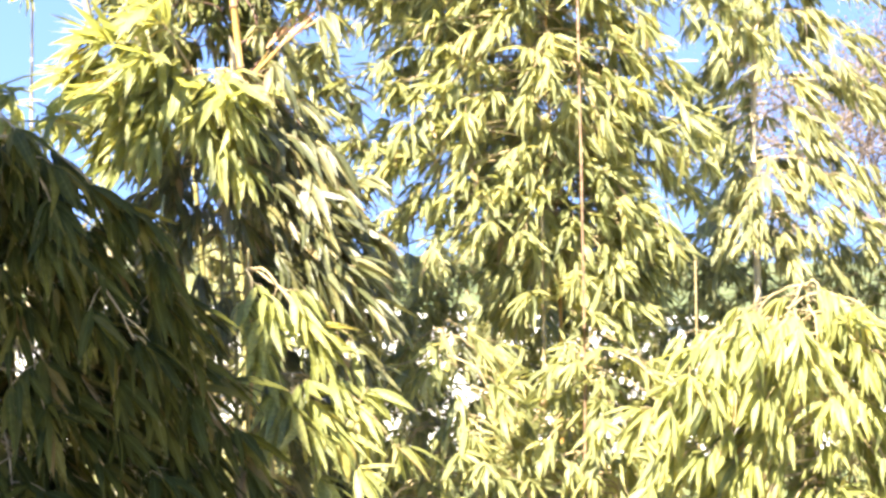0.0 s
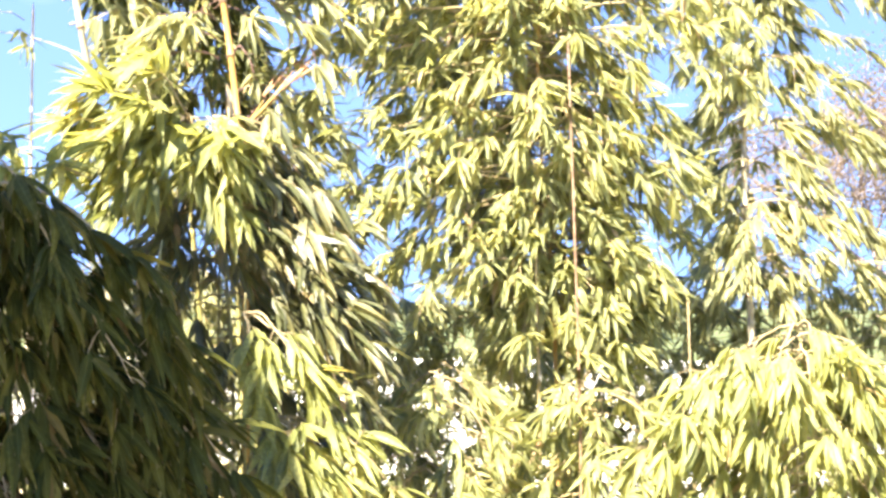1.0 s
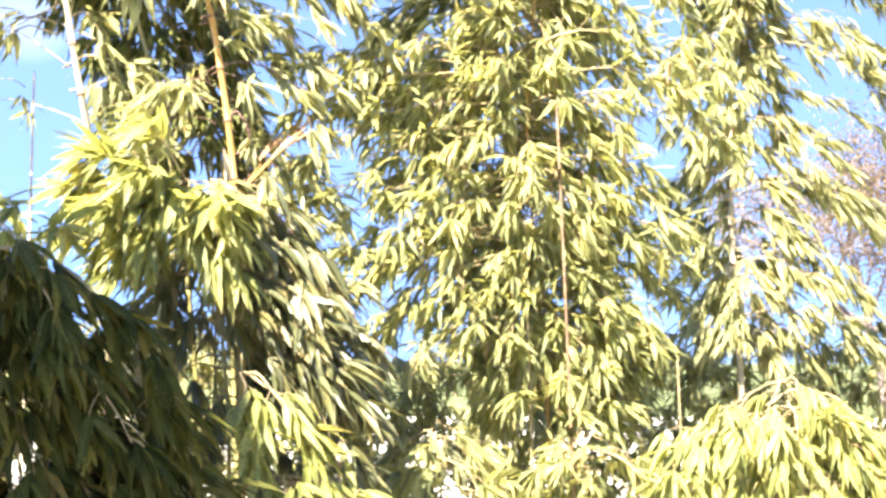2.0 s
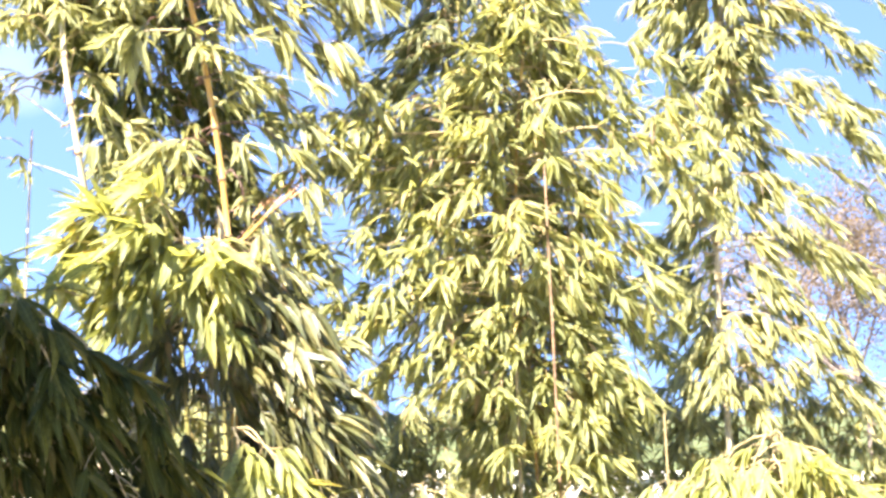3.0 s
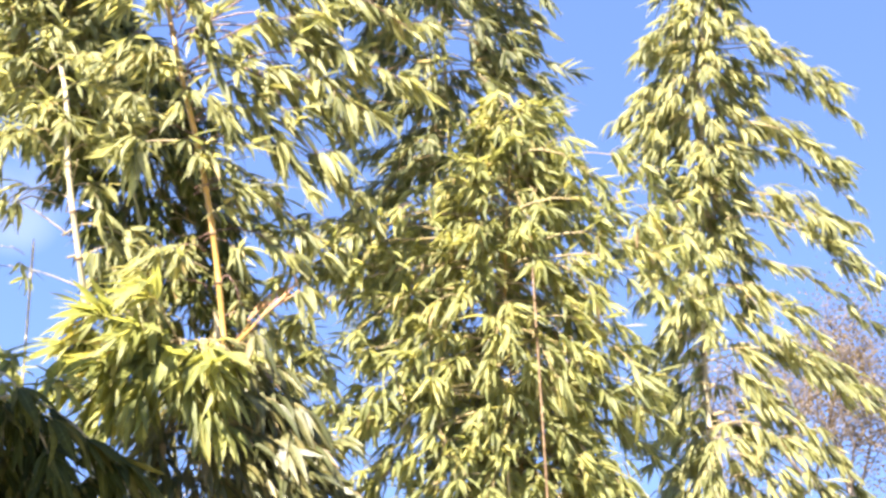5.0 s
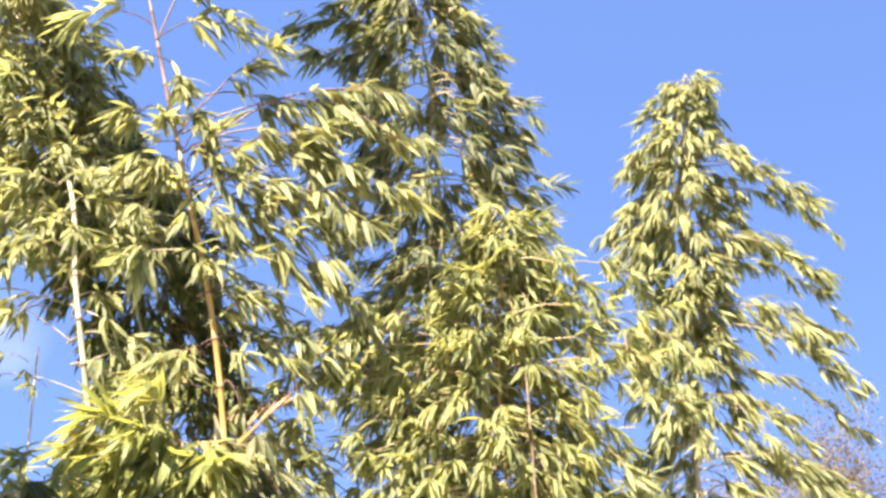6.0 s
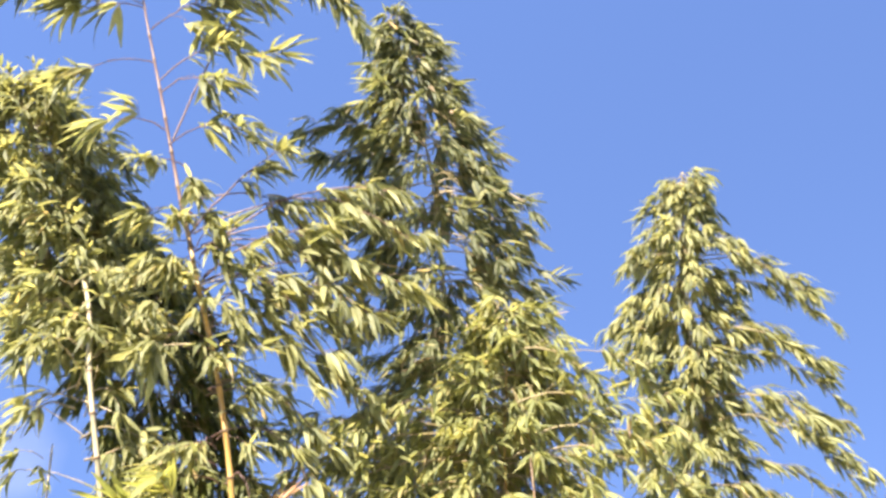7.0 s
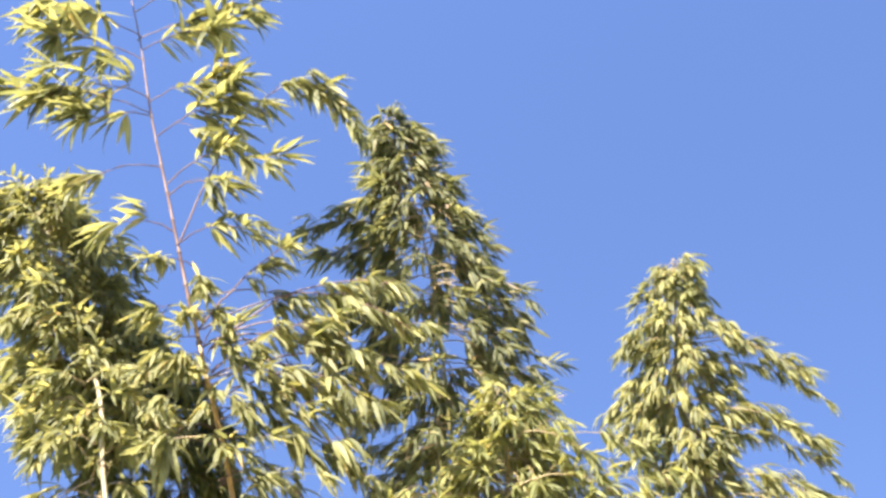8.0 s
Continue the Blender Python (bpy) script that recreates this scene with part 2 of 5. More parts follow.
def tube(path, radii, sides=6):
    """Verts and faces of a tube along a path, closed by a point at its end."""
    path = np.asarray(path)
    k = len(path)
    t = np.gradient(path, axis=0)
    t /= np.linalg.norm(t, axis=1)[:, None] + 1e-9
    ref = np.array((0.31, 0.9, 0.12))
    a = np.cross(t, ref)
    a /= np.linalg.norm(a, axis=1)[:, None] + 1e-9
    b = np.cross(t, a)
    ang = np.linspace(0, 2 * math.pi, sides, endpoint=False)
    ring = path[:, None, :] + np.asarray(radii)[:, None, None] * (np.cos(ang)[None, :, None] * a[:, None, :] + np.sin(ang)[None, :, None] * b[:, None, :])
    v = ring.reshape(-1, 3)
    f = []
    for i in range(k - 1):
        for j in range(sides):
            j2 = (j + 1) % sides
            f.append((i * sides + j, i * sides + j2, (i + 1) * sides + j2, (i + 1) * sides + j))
    f.append(tuple(range((k - 1) * sides, k * sides)))
    return v, f


def tubes(items):
    """Several tubes as one list of verts and faces."""
    V, F, o = [], [], 0
    for path, radii, sides in items:
        v, f = tube(path, radii, sides)
        V.append(v)
        F += [tuple(i + o for i in q) for q in f]
        o += len(v)
    return np.vstack(V), F


# ---------------------------------------------------------------- bamboo leaves
STATIONS = np.array([0.0, 0.05, 0.17, 0.36, 0.60, 0.83, 1.0])
HALF = np.array([0.006, 0.010, 0.056, 0.073, 0.058, 0.027, 0.001])


def blade(bend, twist, fold):
    """One leaf along +y, one long: 21 verts, folded along its midrib, bending down towards the tip."""
    v = []
    ang, y, z, last = 0.15, 0.0, 0.0, 0.0
    for s, h in zip(STATIONS, HALF):
        y += (s - last) * math.cos(ang)
        z += (s - last) * math.sin(ang)
        last = s
        ang = 0.15 - bend * s
        tw = twist * s
        for side in (-1, 0, 1):
            x = side * h
            up = fold * abs(x)
            v.append((x * math.cos(tw) - up * math.sin(tw), y, z + up * math.cos(tw) + x * math.sin(tw)))
    return np.array(v)


BLADES = [blade(b, t, f) for b, t, f in ((0.25, 0.1, 0.35), (0.45, -0.5, 0.5), (0.8, 0.3, 0.25), (0.3, 0.8, 0.45), (1.1, -0.2, 0.4), (0.1, -0.7, 0.3))]
BLADE_F = [(3 * i + j, 3 * i + j + 1, 3 * i + j + 4, 3 * i + j + 3) for i in range(6) for j in range(2)]
BLADE_UV = np.array([((j + 1) / 2, s) for s in STATIONS for j in (-1, 0, 1)])
LEAF_MESHES = {}


def leaf_mesh(k, material):
    """The shared mesh of leaf form k in one material."""
    if (k, material.name) not in LEAF_MESHES:
        ob = mesh_object("leaf", BLADES[k], BLADE_F, material, None, BLADE_UV)
        LEAF_MESHES[(k, material.name)] = ob.data
        bpy.data.objects.remove(ob)
    return LEAF_MESHES[(k, material.name)]


rng = np.random.default_rng(7)


def unit(v):
    return v / (np.linalg.norm(v) + 1e-9)


class Plant:
    """A bamboo plant: an Empty at its base, culms, branches, leaves in front as pieces and the rest as one foliage part."""

    def __init__(self, name, base, label, category="bamboo", group="", leaf=0.21, material=None, twig=None, single=180, wide=1.0, order=0.4):
        self.root = tagged(new(name), label, category, group)
        self.root.location = base
        self.root.empty_display_size = 0.2
        self.leaf, self.material, self.twig, self.single = leaf, material or leaf_green, twig or twig_tan, single
        self.P, self.D, self.N, self.L, self.K = [], [], [], [], []
        self.stems, self.wide, self.order = [], wide, order

    def culm(self, points, r0, r1, material, node=0.24, label="", rings=False):
        """A jointed cane: straight tapering internodes with a swollen ring and a pale line at every node."""
        path = spline(points, 60)
        leng = np.concatenate([[0], np.cumsum(np.linalg.norm(np.diff(path, axis=0), axis=1))])
        total = leng[-1]
        at, rad, s, joints = [], [], 0.0, []
        while s < total - 0.02:
            r = r0 + (r1 - r0) * (s / total)
            for ds, k in ((0.0, 1.0), (0.006, 1.22), (0.012, 1.22), (0.018, 0.97), (0.10, 0.96)):
                if s + ds < total:
                    at.append(s + ds)
                    rad.append(r * k)
            joints.append((s + 0.009, r))
            s += node * (0.85 + 0.3 * rng.random()) * (1.0 - 0.45 * s / total)
        at.append(total)
        rad.append(r1 * 0.5)
        pos = np.stack([np.interp(at, leng, path[:, i]) for i in range(3)], axis=1)
        v, f = tube(pos, rad, 10)
        ob = mesh_object("culm", v, f, material, self.root)
        if label:
            tagged(ob, label)
        if rings:
            for s, r in joints[1:]:
                c = np.array([np.interp(s, leng, path[:, i]) for i in range(3)])
                w = unit(np.array([np.interp(min(s + 0.02, total), leng, path[:, i]) for i in range(3)]) - c)
                v, f = tube(np.array([c + w * h for h in (-0.007, -0.004, 0.001, 0.004)]), np.array((1.20, 1.34, 1.34, 1.2)) * r, 10)
                mesh_object("node", v, f, joint_dark, ob)
        return path

    def sheath(self, at, way, length, width, material=None):
        """A papery straw-coloured sheath that clasps the cane and stands off at its tip."""
        w = unit(np.array(way))
        s = unit(np.cross(w, (0.2, 1, 0.1)))
        o = np.cross(s, w)
        V = []
        for i, u in enumerate(np.linspace(0, 1, 7)):
            c = np.array(at) + w * length * u + o * (-0.004 - 0.10 * length * u * u)
            h = width * (1 - u) ** 0.6 * 0.5 + 0.0005
            for j in (-1, -0.4, 0.4, 1):
                V.append(c + s * h * j + o * h * 0.7 * j * j)
        F = [(4 * i + j, 4 * i + j + 1, 4 * i + j + 5, 4 * i + j + 4) for i in range(6) for j in range(3)]
        mesh_object("sheath", np.array(V), F, material or sheath_straw, self.root)

    def straw(self, at, way, length):
        """A short bare straw-coloured side shoot."""
        d = unit(np.array(way))
        path = np.array([np.array(at) + d * length * u + np.array((0, 0, -0.10 * length * u * u)) for u in np.linspace(0, 1, 6)])
        v, f = tube(path, np.linspace(0.0035, 0.0015, 6), 5)
        mesh_object("branch", v, f, sheath_straw, self.root)

    def add_leaf(self, p, d, size):
        d = unit(d)
        up = np.array((rng.normal(0, 0.35), rng.normal(0, 0.35) - 0.25, 1.0))
        n = up - d * np.dot(up, d)
        if np.linalg.norm(n) < 0.2:
            n = np.cross(d, (rng.normal(), rng.normal(), 0.2))
        self.P.append(p)
        self.D.append(d)
        self.N.append(unit(n))
        self.L.append(size)
        self.K.append(int(rng.integers(len(BLADES))))

    def bough(self, start, tip, arch=0.1, leaves=40, spread=0.13, thick=0.005, bare=0.25, hang=1.15, wind=0.18, size=1.0):
        """A branch that rises, arches over and droops to its tip, with side twigs that end in fans of hanging leaves."""
        a, c = np.array(start, float), np.array(tip, float)
        b = (a + c) / 2 + np.array((0, 0, 1.0)) * (arch + max(0.0, (a[2] - c[2]) * 0.35))
        u = np.linspace(0, 1, 12)[:, None]
        path = (1 - u) ** 2 * a + 2 * u * (1 - u) * b + u * u * c
        path = path + np.cumsum(rng.normal(0, 0.004, path.shape), axis=0)
        out = unit(np.array((c[0] - a[0], c[1] - a[1], 0)) + 1e-6)
        items = [(path, np.linspace(thick, thick * 0.35, 12), 6)]
        leaves = int(leaves * 1.85)
        fans = max(2, int(round(leaves / 10.5)))
        left = leaves
        for i in range(fans):
            s = bare + (1 - bare) * ((i + rng.random()) / fans) ** 0.75
            q = np.array([np.interp(s, np.linspace(0, 1, 12), path[:, k]) for k in range(3)])
            along = unit(np.array([np.interp(min(1, s + 0.1), np.linspace(0, 1, 12), path[:, k]) for k in range(3)]) - q + out * 0.02)
            side = rng.normal(0, 1, 3)
            tw = unit(along * 0.9 + side * 0.45 + np.array((0, 0, 0.12)))
            ln = spread * (0.4 + 1.0 * rng.random()) * (1.15 - 0.5 * s)
            end = q + tw * ln + np.array((0, 0, -0.12 * ln))
            mid = (q + end) / 2 + np.array((0, 0, 0.12 * ln))
            items.append((np.array([q, mid, end]), np.array((0.0016, 0.0013, 0.0008)), 4))
            m = int(round(left / (fans - i)))
            left -= m
            loose = 1.0 - self.order                   # 0: leaves hang in parallel, 1: they point every way
            heading = unit(tw * (0.2 + 0.4 * loose) + out * (0.8 - 0.4 * loose) + np.array((wind, 0, 0)) + rng.normal(0, 0.10 + 0.25 * loose, 3))
            across = unit(np.cross(heading, rng.normal(0, 0.3 + 0.3 * loose, 3) + np.array((0, 0, 1.0))))
            over = np.cross(across, heading)
            lift = 0.45 + (0.3 + 0.5 * loose) * rng.random()          # how steeply this tuft droops
            mop = rng.random() < 0.25 + 0.4 * loose          # a tuft that opens like an umbrella, or a hanging fringe
            for j in range(m):
                f = (j + 0.5) / max(m, 1)
                if mop:
                    phi = 2.4 * j + rng.normal(0, 0.25)
                    pos = end - tw * 0.03 * (1 - f)
                    open_ = (0.62 + 0.4 * loose) - 0.38 * f
                    d = heading * (0.45 + 0.45 * f) + (across * math.cos(phi) + over * math.sin(phi) * 0.65) * open_ + rng.normal(0, 0.12, 3)
                    d = d + np.array((0, 0, -hang * (0.40 + 0.15 * self.order + 0.5 * rng.random())))
                else:
                    pos = q + (end - q) * min(1.0, 0.10 + 1.0 * f) + np.array((0, 0, 0.008 * rng.random()))
                    open_ = (1 if j % 2 else -1) * (0.45 + 0.45 * loose) * (1.0 - 0.6 * f) * (0.5 + 0.6 * rng.random())
                    d = heading * (0.62 + 0.25 * f) + across * open_ + rng.normal(0, 0.08 + 0.18 * loose, 3) + np.array((0, 0, -hang * lift * (0.6 + 0.6 * rng.random())))
                self.add_leaf(pos, d, self.leaf * size * 0.78 * (0.6 + 0.5 * rng.random()))
        v, f = tube(*items[0])
        mesh_object("branch", v, f, self.twig, self.root)
        self.stems += items[1:]

    def column(self, axis, profile, boughs, leaves, squash=0.8, drop=0.22, arch=0.06, thick=0.004, spread=0.13, hang=1.15, wind=0.18):
        """Boughs all round an axis, reaching out as far as the profile (height, reach) says and drooping at their tips."""
        path = spline(axis, 80)
        hs = [p[0] for p in profile]
        rs = [p[1] for p in profile]
        for i in range(boughs):
            h = hs[0] + (hs[-1] - hs[0]) * ((i + rng.random()) / boughs)
            reach = np.interp(h, hs, rs) * (0.38 + 0.74 * rng.random())
            az = i * 2.399963 + rng.normal(0, 0.3)
            ax = np.array([np.interp(min(h + drop * 0.4, path[-1, 2]), path[:, 2], path[:, k]) for k in range(3)])
            tip = np.array([np.interp(h, path[:, 2], path[:, 0]) + reach * math.cos(az), np.interp(h, path[:, 2], path[:, 1]) + squash * reach * math.sin(az), h - drop * 0.6 * reach / 0.4])
            self.bough(ax, tip, arch * (0.6 + 0.9 * rng.random()), int(leaves * (0.6 + 0.8 * rng.random())), spread, thick, 0.35, hang * (0.6 + 0.7 * rng.random()), wind)

    def finish(self):
        P, D, N, L = (np.array(q) for q in (self.P, self.D, self.N, self.L))
        K = np.array(self.K)
        S = np.cross(D, N)
        if self.stems:
            v, f = tubes(self.stems)
            tagged(mesh_object("twigwork", v, f, self.twig, self.root), kind="stuff")
        order = np.argsort(P[:, 1] + 0.15 * rng.random(len(P)))     # those that stand nearest to the lawn in front
        front, rest = order[:self.single], order[self.single:]
        W = self.wide * (0.85 + 0.4 * rng.random(len(P)))
        base = Vector(self.root.location)
        for i in front:
            ob = new("leaf", leaf_mesh(int(K[i]), self.material))
            m = Matrix(((*S[i], 0), (*D[i], 0), (*N[i], 0), (0, 0, 0, 1))).transposed()
            m.translation = Vector(P[i])
            ob.parent = self.root
            ob.matrix_parent_inverse = Matrix.Translation(-base)
            ob.matrix_basis = m @ Matrix.Diagonal((L[i] * W[i], L[i], L[i], 1))
        if len(rest):
            T = np.array(BLADES)[K[rest]]
            V = (P[rest][:, None, :] + L[rest][:, None, None] * (T[:, :, 0:1] * (W[rest][:, None, None] * S[rest][:, None, :]) + T[:, :, 1:2] * D[rest][:, None, :] + T[:, :, 2:3] * N[rest][:, None, :]))
            V = V.reshape(-1, 3)
            F = (np.array(BLADE_F)[None] + 21 * np.arange(len(rest))[:, None, None]).reshape(-1, 4)
            ob = mesh_object("foliage", V, F.tolist(), self.material, self.root, np.tile(BLADE_UV, (len(rest), 1)))
            tagged(ob, kind="stuff")


# ---------------------------------------------------------------- ground, walls
def ground_sheet():
    g = np.concatenate([-np.geomspace(2500, 8, 14), np.linspace(-7, 7, 29), np.geomspace(8, 2500, 14)])
    V = [(x, y + 3, 0.02 * noise.noise((x * 0.7, y * 0.7, 0)) if abs(x) < 7 and abs(y) < 7 else 0.0) for y in g for x in g]
    k = len(g)
    F = [(j * k + i, j * k + i + 1, (j + 1) * k + i + 1, (j + 1) * k + i) for j in range(k - 1) for i in range(k - 1)]
    ob = mesh_object("ground", np.array(V), F, lawn)
    tagged(ob, "short green lawn under the bamboo", "ground", kind="structure")


ground_sheet()


def planting_bed():
    V, F = [], []
    nx, ny = 60, 24
    for j in range(ny + 1):
        for i in range(nx + 1):
            u, w = i / nx, j / ny
            x, y = -3.4 + 7.0 * u, 2.6 + 4.4 * w
            edge = min(u, 1 - u, w, 1 - w)
            h = 0.10 * min(1, edge / 0.08) + 0.03 * noise.noise((x * 4, y * 4, 1.0)) - 0.03
            V.append((x + 0.12 * noise.noise((x, y * 2, 5)), y + 0.12 * noise.noise((x * 2, y, 9)), h))
    for j in range(ny):
        for i in range(nx):
            a = j * (nx + 1) + i
            F.append((a, a + 1, a + nx + 2, a + nx + 1))
    tagged(mesh_object("planting_bed", np.array(V), F, soil), "dark bare soil of the bamboo bed", "soil", kind="structure")


planting_bed()


def bounce_terrace():
    """Pale gravel where the camera stands, in front of the bed: an added reflector."""
    V, F, nx, ny = [], [], 48, 32
    for j in range(ny + 1):
        for i in range(nx + 1):
            x, y = -3.5 + 10.5 * i / nx, -6.0 + 8.4 * j / ny
            V.append((x, y, 0.03 + 0.012 * noise.noise((x * 3, y * 3, 2.0))))
    for j in range(ny):
        for i in range(nx):
            a = j * (nx + 1) + i
            F.append((a, a + 1, a + nx + 2, a + nx + 1))
    tagged(mesh_object("bounce_pavement", np.array(V), F, gravel), "unseen pale gravel sheet added to bounce light onto the bamboo", "gravel", kind="structure")


bounce_terrace()

# added wall: its white stands in for blown-out brightness low between the leaves
glare_wall = tagged(new("glare_wall_back"), "low pale wall added behind the bamboo, its white standing in for glare", "wall", kind="structure")
glare_wall.location = (0, 10.1, 0)
box("wall_body", (22, 0.2, 1.10), (0, 10.1, 0.55), glare_white, glare_wall)
for i in range(22):
    box("coping_stone", (0.99, 0.28, 0.06), (-10.5 + i, 10.1, 1.133), glare_white, glare_wall, 0.008)

# out of view, sized to cast shade over the bamboo on the left
shade_wall = tagged(new("shade_wall_west"), "unseen dark timber wall added to shade the left bamboo", "wall", kind="structure")
shade_wall.location = (-2.37, -0.3, 0)
box("wall_body", (0.25, 3.2, 5.15), (-2.37, -0.3, 2.575), shade_timber, shade_wall)

# ---------------------------------------------------------------- bamboo, from the nearest back
G = "bamboo plants of the screen"


def back_bamboo():
    p = Plant("back_bamboo", (0.71, 6.13, 0.05), "low green bamboo thicket behind the screen", "bamboo", G, 0.165, leaf_green, None, single=200, order=0.3)
    for x, top in ((-2.4, 1.90), (-1.9, 1.84), (-1.4, 1.82), (-0.95, 1.80), (-0.5, 1.74), (-0.1, 1.76), (0.3, 1.82), (0.7, 1.90), (1.1, 1.86), (1.55, 1.90), (2.0, 1.84), (2.5, 1.92)):
        p.culm([(x, 6.25, 0.0), (x + 0.02, 6.23, top * 0.6), (x + 0.06, 6.13, top)], 0.009, 0.0036, culm_green, 0.22)
        p.column([(x, 6.25, 0.08), (x + 0.06, 6.13, top)], [(0.30, 0.48), (0.88, 0.51), (top - 0.28, 0.44), (top - 0.05, 0.28)], 56, 32, 0.7, drop=0.2, arch=0.055, spread=0.118)
    p.finish()


def undergrowth_bamboo():
    p = Plant("undergrowth_bamboo", (0.19, 4.07, 0.05), "thick light green bamboo undergrowth at the foot of the screen", "bamboo", G, 0.161, leaf_pale, None, single=260, wide=1.0, order=0.1)
    p.culm([(-0.15, 4.12, 0.00), (-0.15, 4.12, 0.47), (-0.18, 4.09, 0.91), (-0.25, 4.03, 1.34)], 0.0081, 0.0036, culm_green, 0.22)
    p.culm([(0.12, 4.12, 0.00), (0.12, 4.12, 0.48), (0.11, 4.09, 0.92), (0.08, 4.03, 1.35)], 0.0081, 0.0036, culm_green, 0.22)
    p.culm([(0.39, 4.12, 0.00), (0.39, 4.12, 0.49), (0.39, 4.09, 0.92), (0.41, 4.03, 1.35)], 0.0081, 0.0036, culm_green, 0.22)
    p.culm([(0.61, 4.12, 0.00), (0.62, 4.12, 0.49), (0.63, 4.09, 0.93), (0.68, 4.03, 1.36)], 0.0081, 0.0036, culm_green, 0.21)
    p.column([(-0.06, 4.05, 0.32), (-0.07, 4.04, 0.70), (-0.08, 4.02, 1.07), (-0.08, 4.00, 1.44)], [(0.51, 0.40), (0.88, 0.41), (1.16, 0.36), (1.36, 0.22)], 46, 28, 0.6, drop=0.20, arch=0.054, thick=0.004, spread=0.118, hang=1.15, wind=0.18)
    p.column([(0.45, 4.05, 0.33), (0.44, 4.04, 0.71), (0.43, 4.02, 1.08), (0.42, 4.00, 1.45)], [(0.52, 0.44), (0.89, 0.45), (1.17, 0.38), (1.36, 0.20)], 50, 28, 0.6, drop=0.20, arch=0.053, thick=0.004, spread=0.116, hang=1.15, wind=0.18)
    p.finish()


def spire_bamboo():
    p = Plant("spire_bamboo", (0.08, 4.80, 0.05), "tall green bamboo narrowing to a leafy spire", "bamboo", G, 0.170, leaf_olive, None, single=240, wide=1.0, order=0.7)
    p.culm([(0.10, 4.78, 0.00), (0.10, 4.78, 1.39), (0.06, 4.74, 2.78), (-0.01, 4.67, 4.06), (-0.19, 4.67, 5.18)], 0.0162, 0.0025, culm_green, 0.25)
    p.column([(0.07, 4.76, 2.18), (0.04, 4.72, 3.25), (-0.04, 4.66, 4.28), (-0.19, 4.67, 5.17)], [(2.33, 0.47), (2.99, 0.52), (3.52, 0.46), (3.94, 0.40), (4.44, 0.29), (4.75, 0.18), (4.97, 0.09), (5.07, 0.03)], 160, 32, 0.7, drop=0.22, arch=0.051, thick=0.004, spread=0.120, hang=1.15, wind=0.1)
    p.bough((-0.05, 4.67, 4.36), (-0.60, 4.53, 4.32), 0.13, 60, 0.1, 0.0045, 0.25, 1.1, 0.0, size=1.1)
    for a, c, arch, n, hang, size in (
            ((-0.05, 4.67, 4.16), (-0.55, 4.53, 4.12), 0.13, 56, 1.1, 1.1),
            ((-0.04, 4.67, 3.87), (-0.38, 4.53, 3.82), 0.13, 50, 1.1, 1.1)):
        p.bough(a, c, arch, n, 0.1, 0.0046, 0.25, hang, 0.0, size=size)
    p.bough((-0.05, 4.67, 4.49), (-0.44, 4.53, 4.45), 0.12, 44, 0.1, 0.0045, 0.25, 1.1, 0.0, size=1.1)
    for a, c, arch, n, hang, size in (
            ((-0.05, 4.67, 4.31), (-0.29, 4.53, 4.26), 0.13, 44, 1.1, 1.1),
            ((-0.04, 4.67, 3.99), (-0.47, 4.53, 3.94), 0.13, 44, 1.1, 1.1),
            ((-0.04, 4.67, 3.78), (-0.51, 4.53, 3.74), 0.14, 50, 1.1, 1.1),
            ((-0.04, 4.67, 3.56), (-0.49, 4.53, 3.52), 0.14, 50, 1.1, 1.1)):
        p.bough(a, c, arch, n, 0.1, 0.0046, 0.25, hang, 0.0, size=size)
    p.bough((-0.05, 4.67, 3.34), (-0.43, 4.53, 3.29), 0.14, 50, 0.1, 0.0047, 0.25, 1.1, 0.0, size=1.1)
    for a, c, arch, n, hang, size in (
            ((0.02, 4.67, 3.78), (0.50, 4.60, 3.55), 0.086, 40, 1.1, 1),
            ((0.01, 4.67, 4.11), (0.42, 4.60, 3.89), 0.083, 40, 1.1, 1),
            ((0.01, 4.67, 4.03), (0.40, 4.60, 3.81), 0.084, 40, 1.1, 1),
            ((0.02, 4.67, 3.56), (0.51, 4.60, 3.34), 0.087, 40, 1.1, 1),
            ((0.01, 4.67, 4.46), (0.21, 4.60, 4.25), 0.08, 40, 1.1, 0.99)):
        p.bough(a, c, arch, n, 0.09, 0.0046, 0.25, hang, 0.18, size=size)
    p.finish()


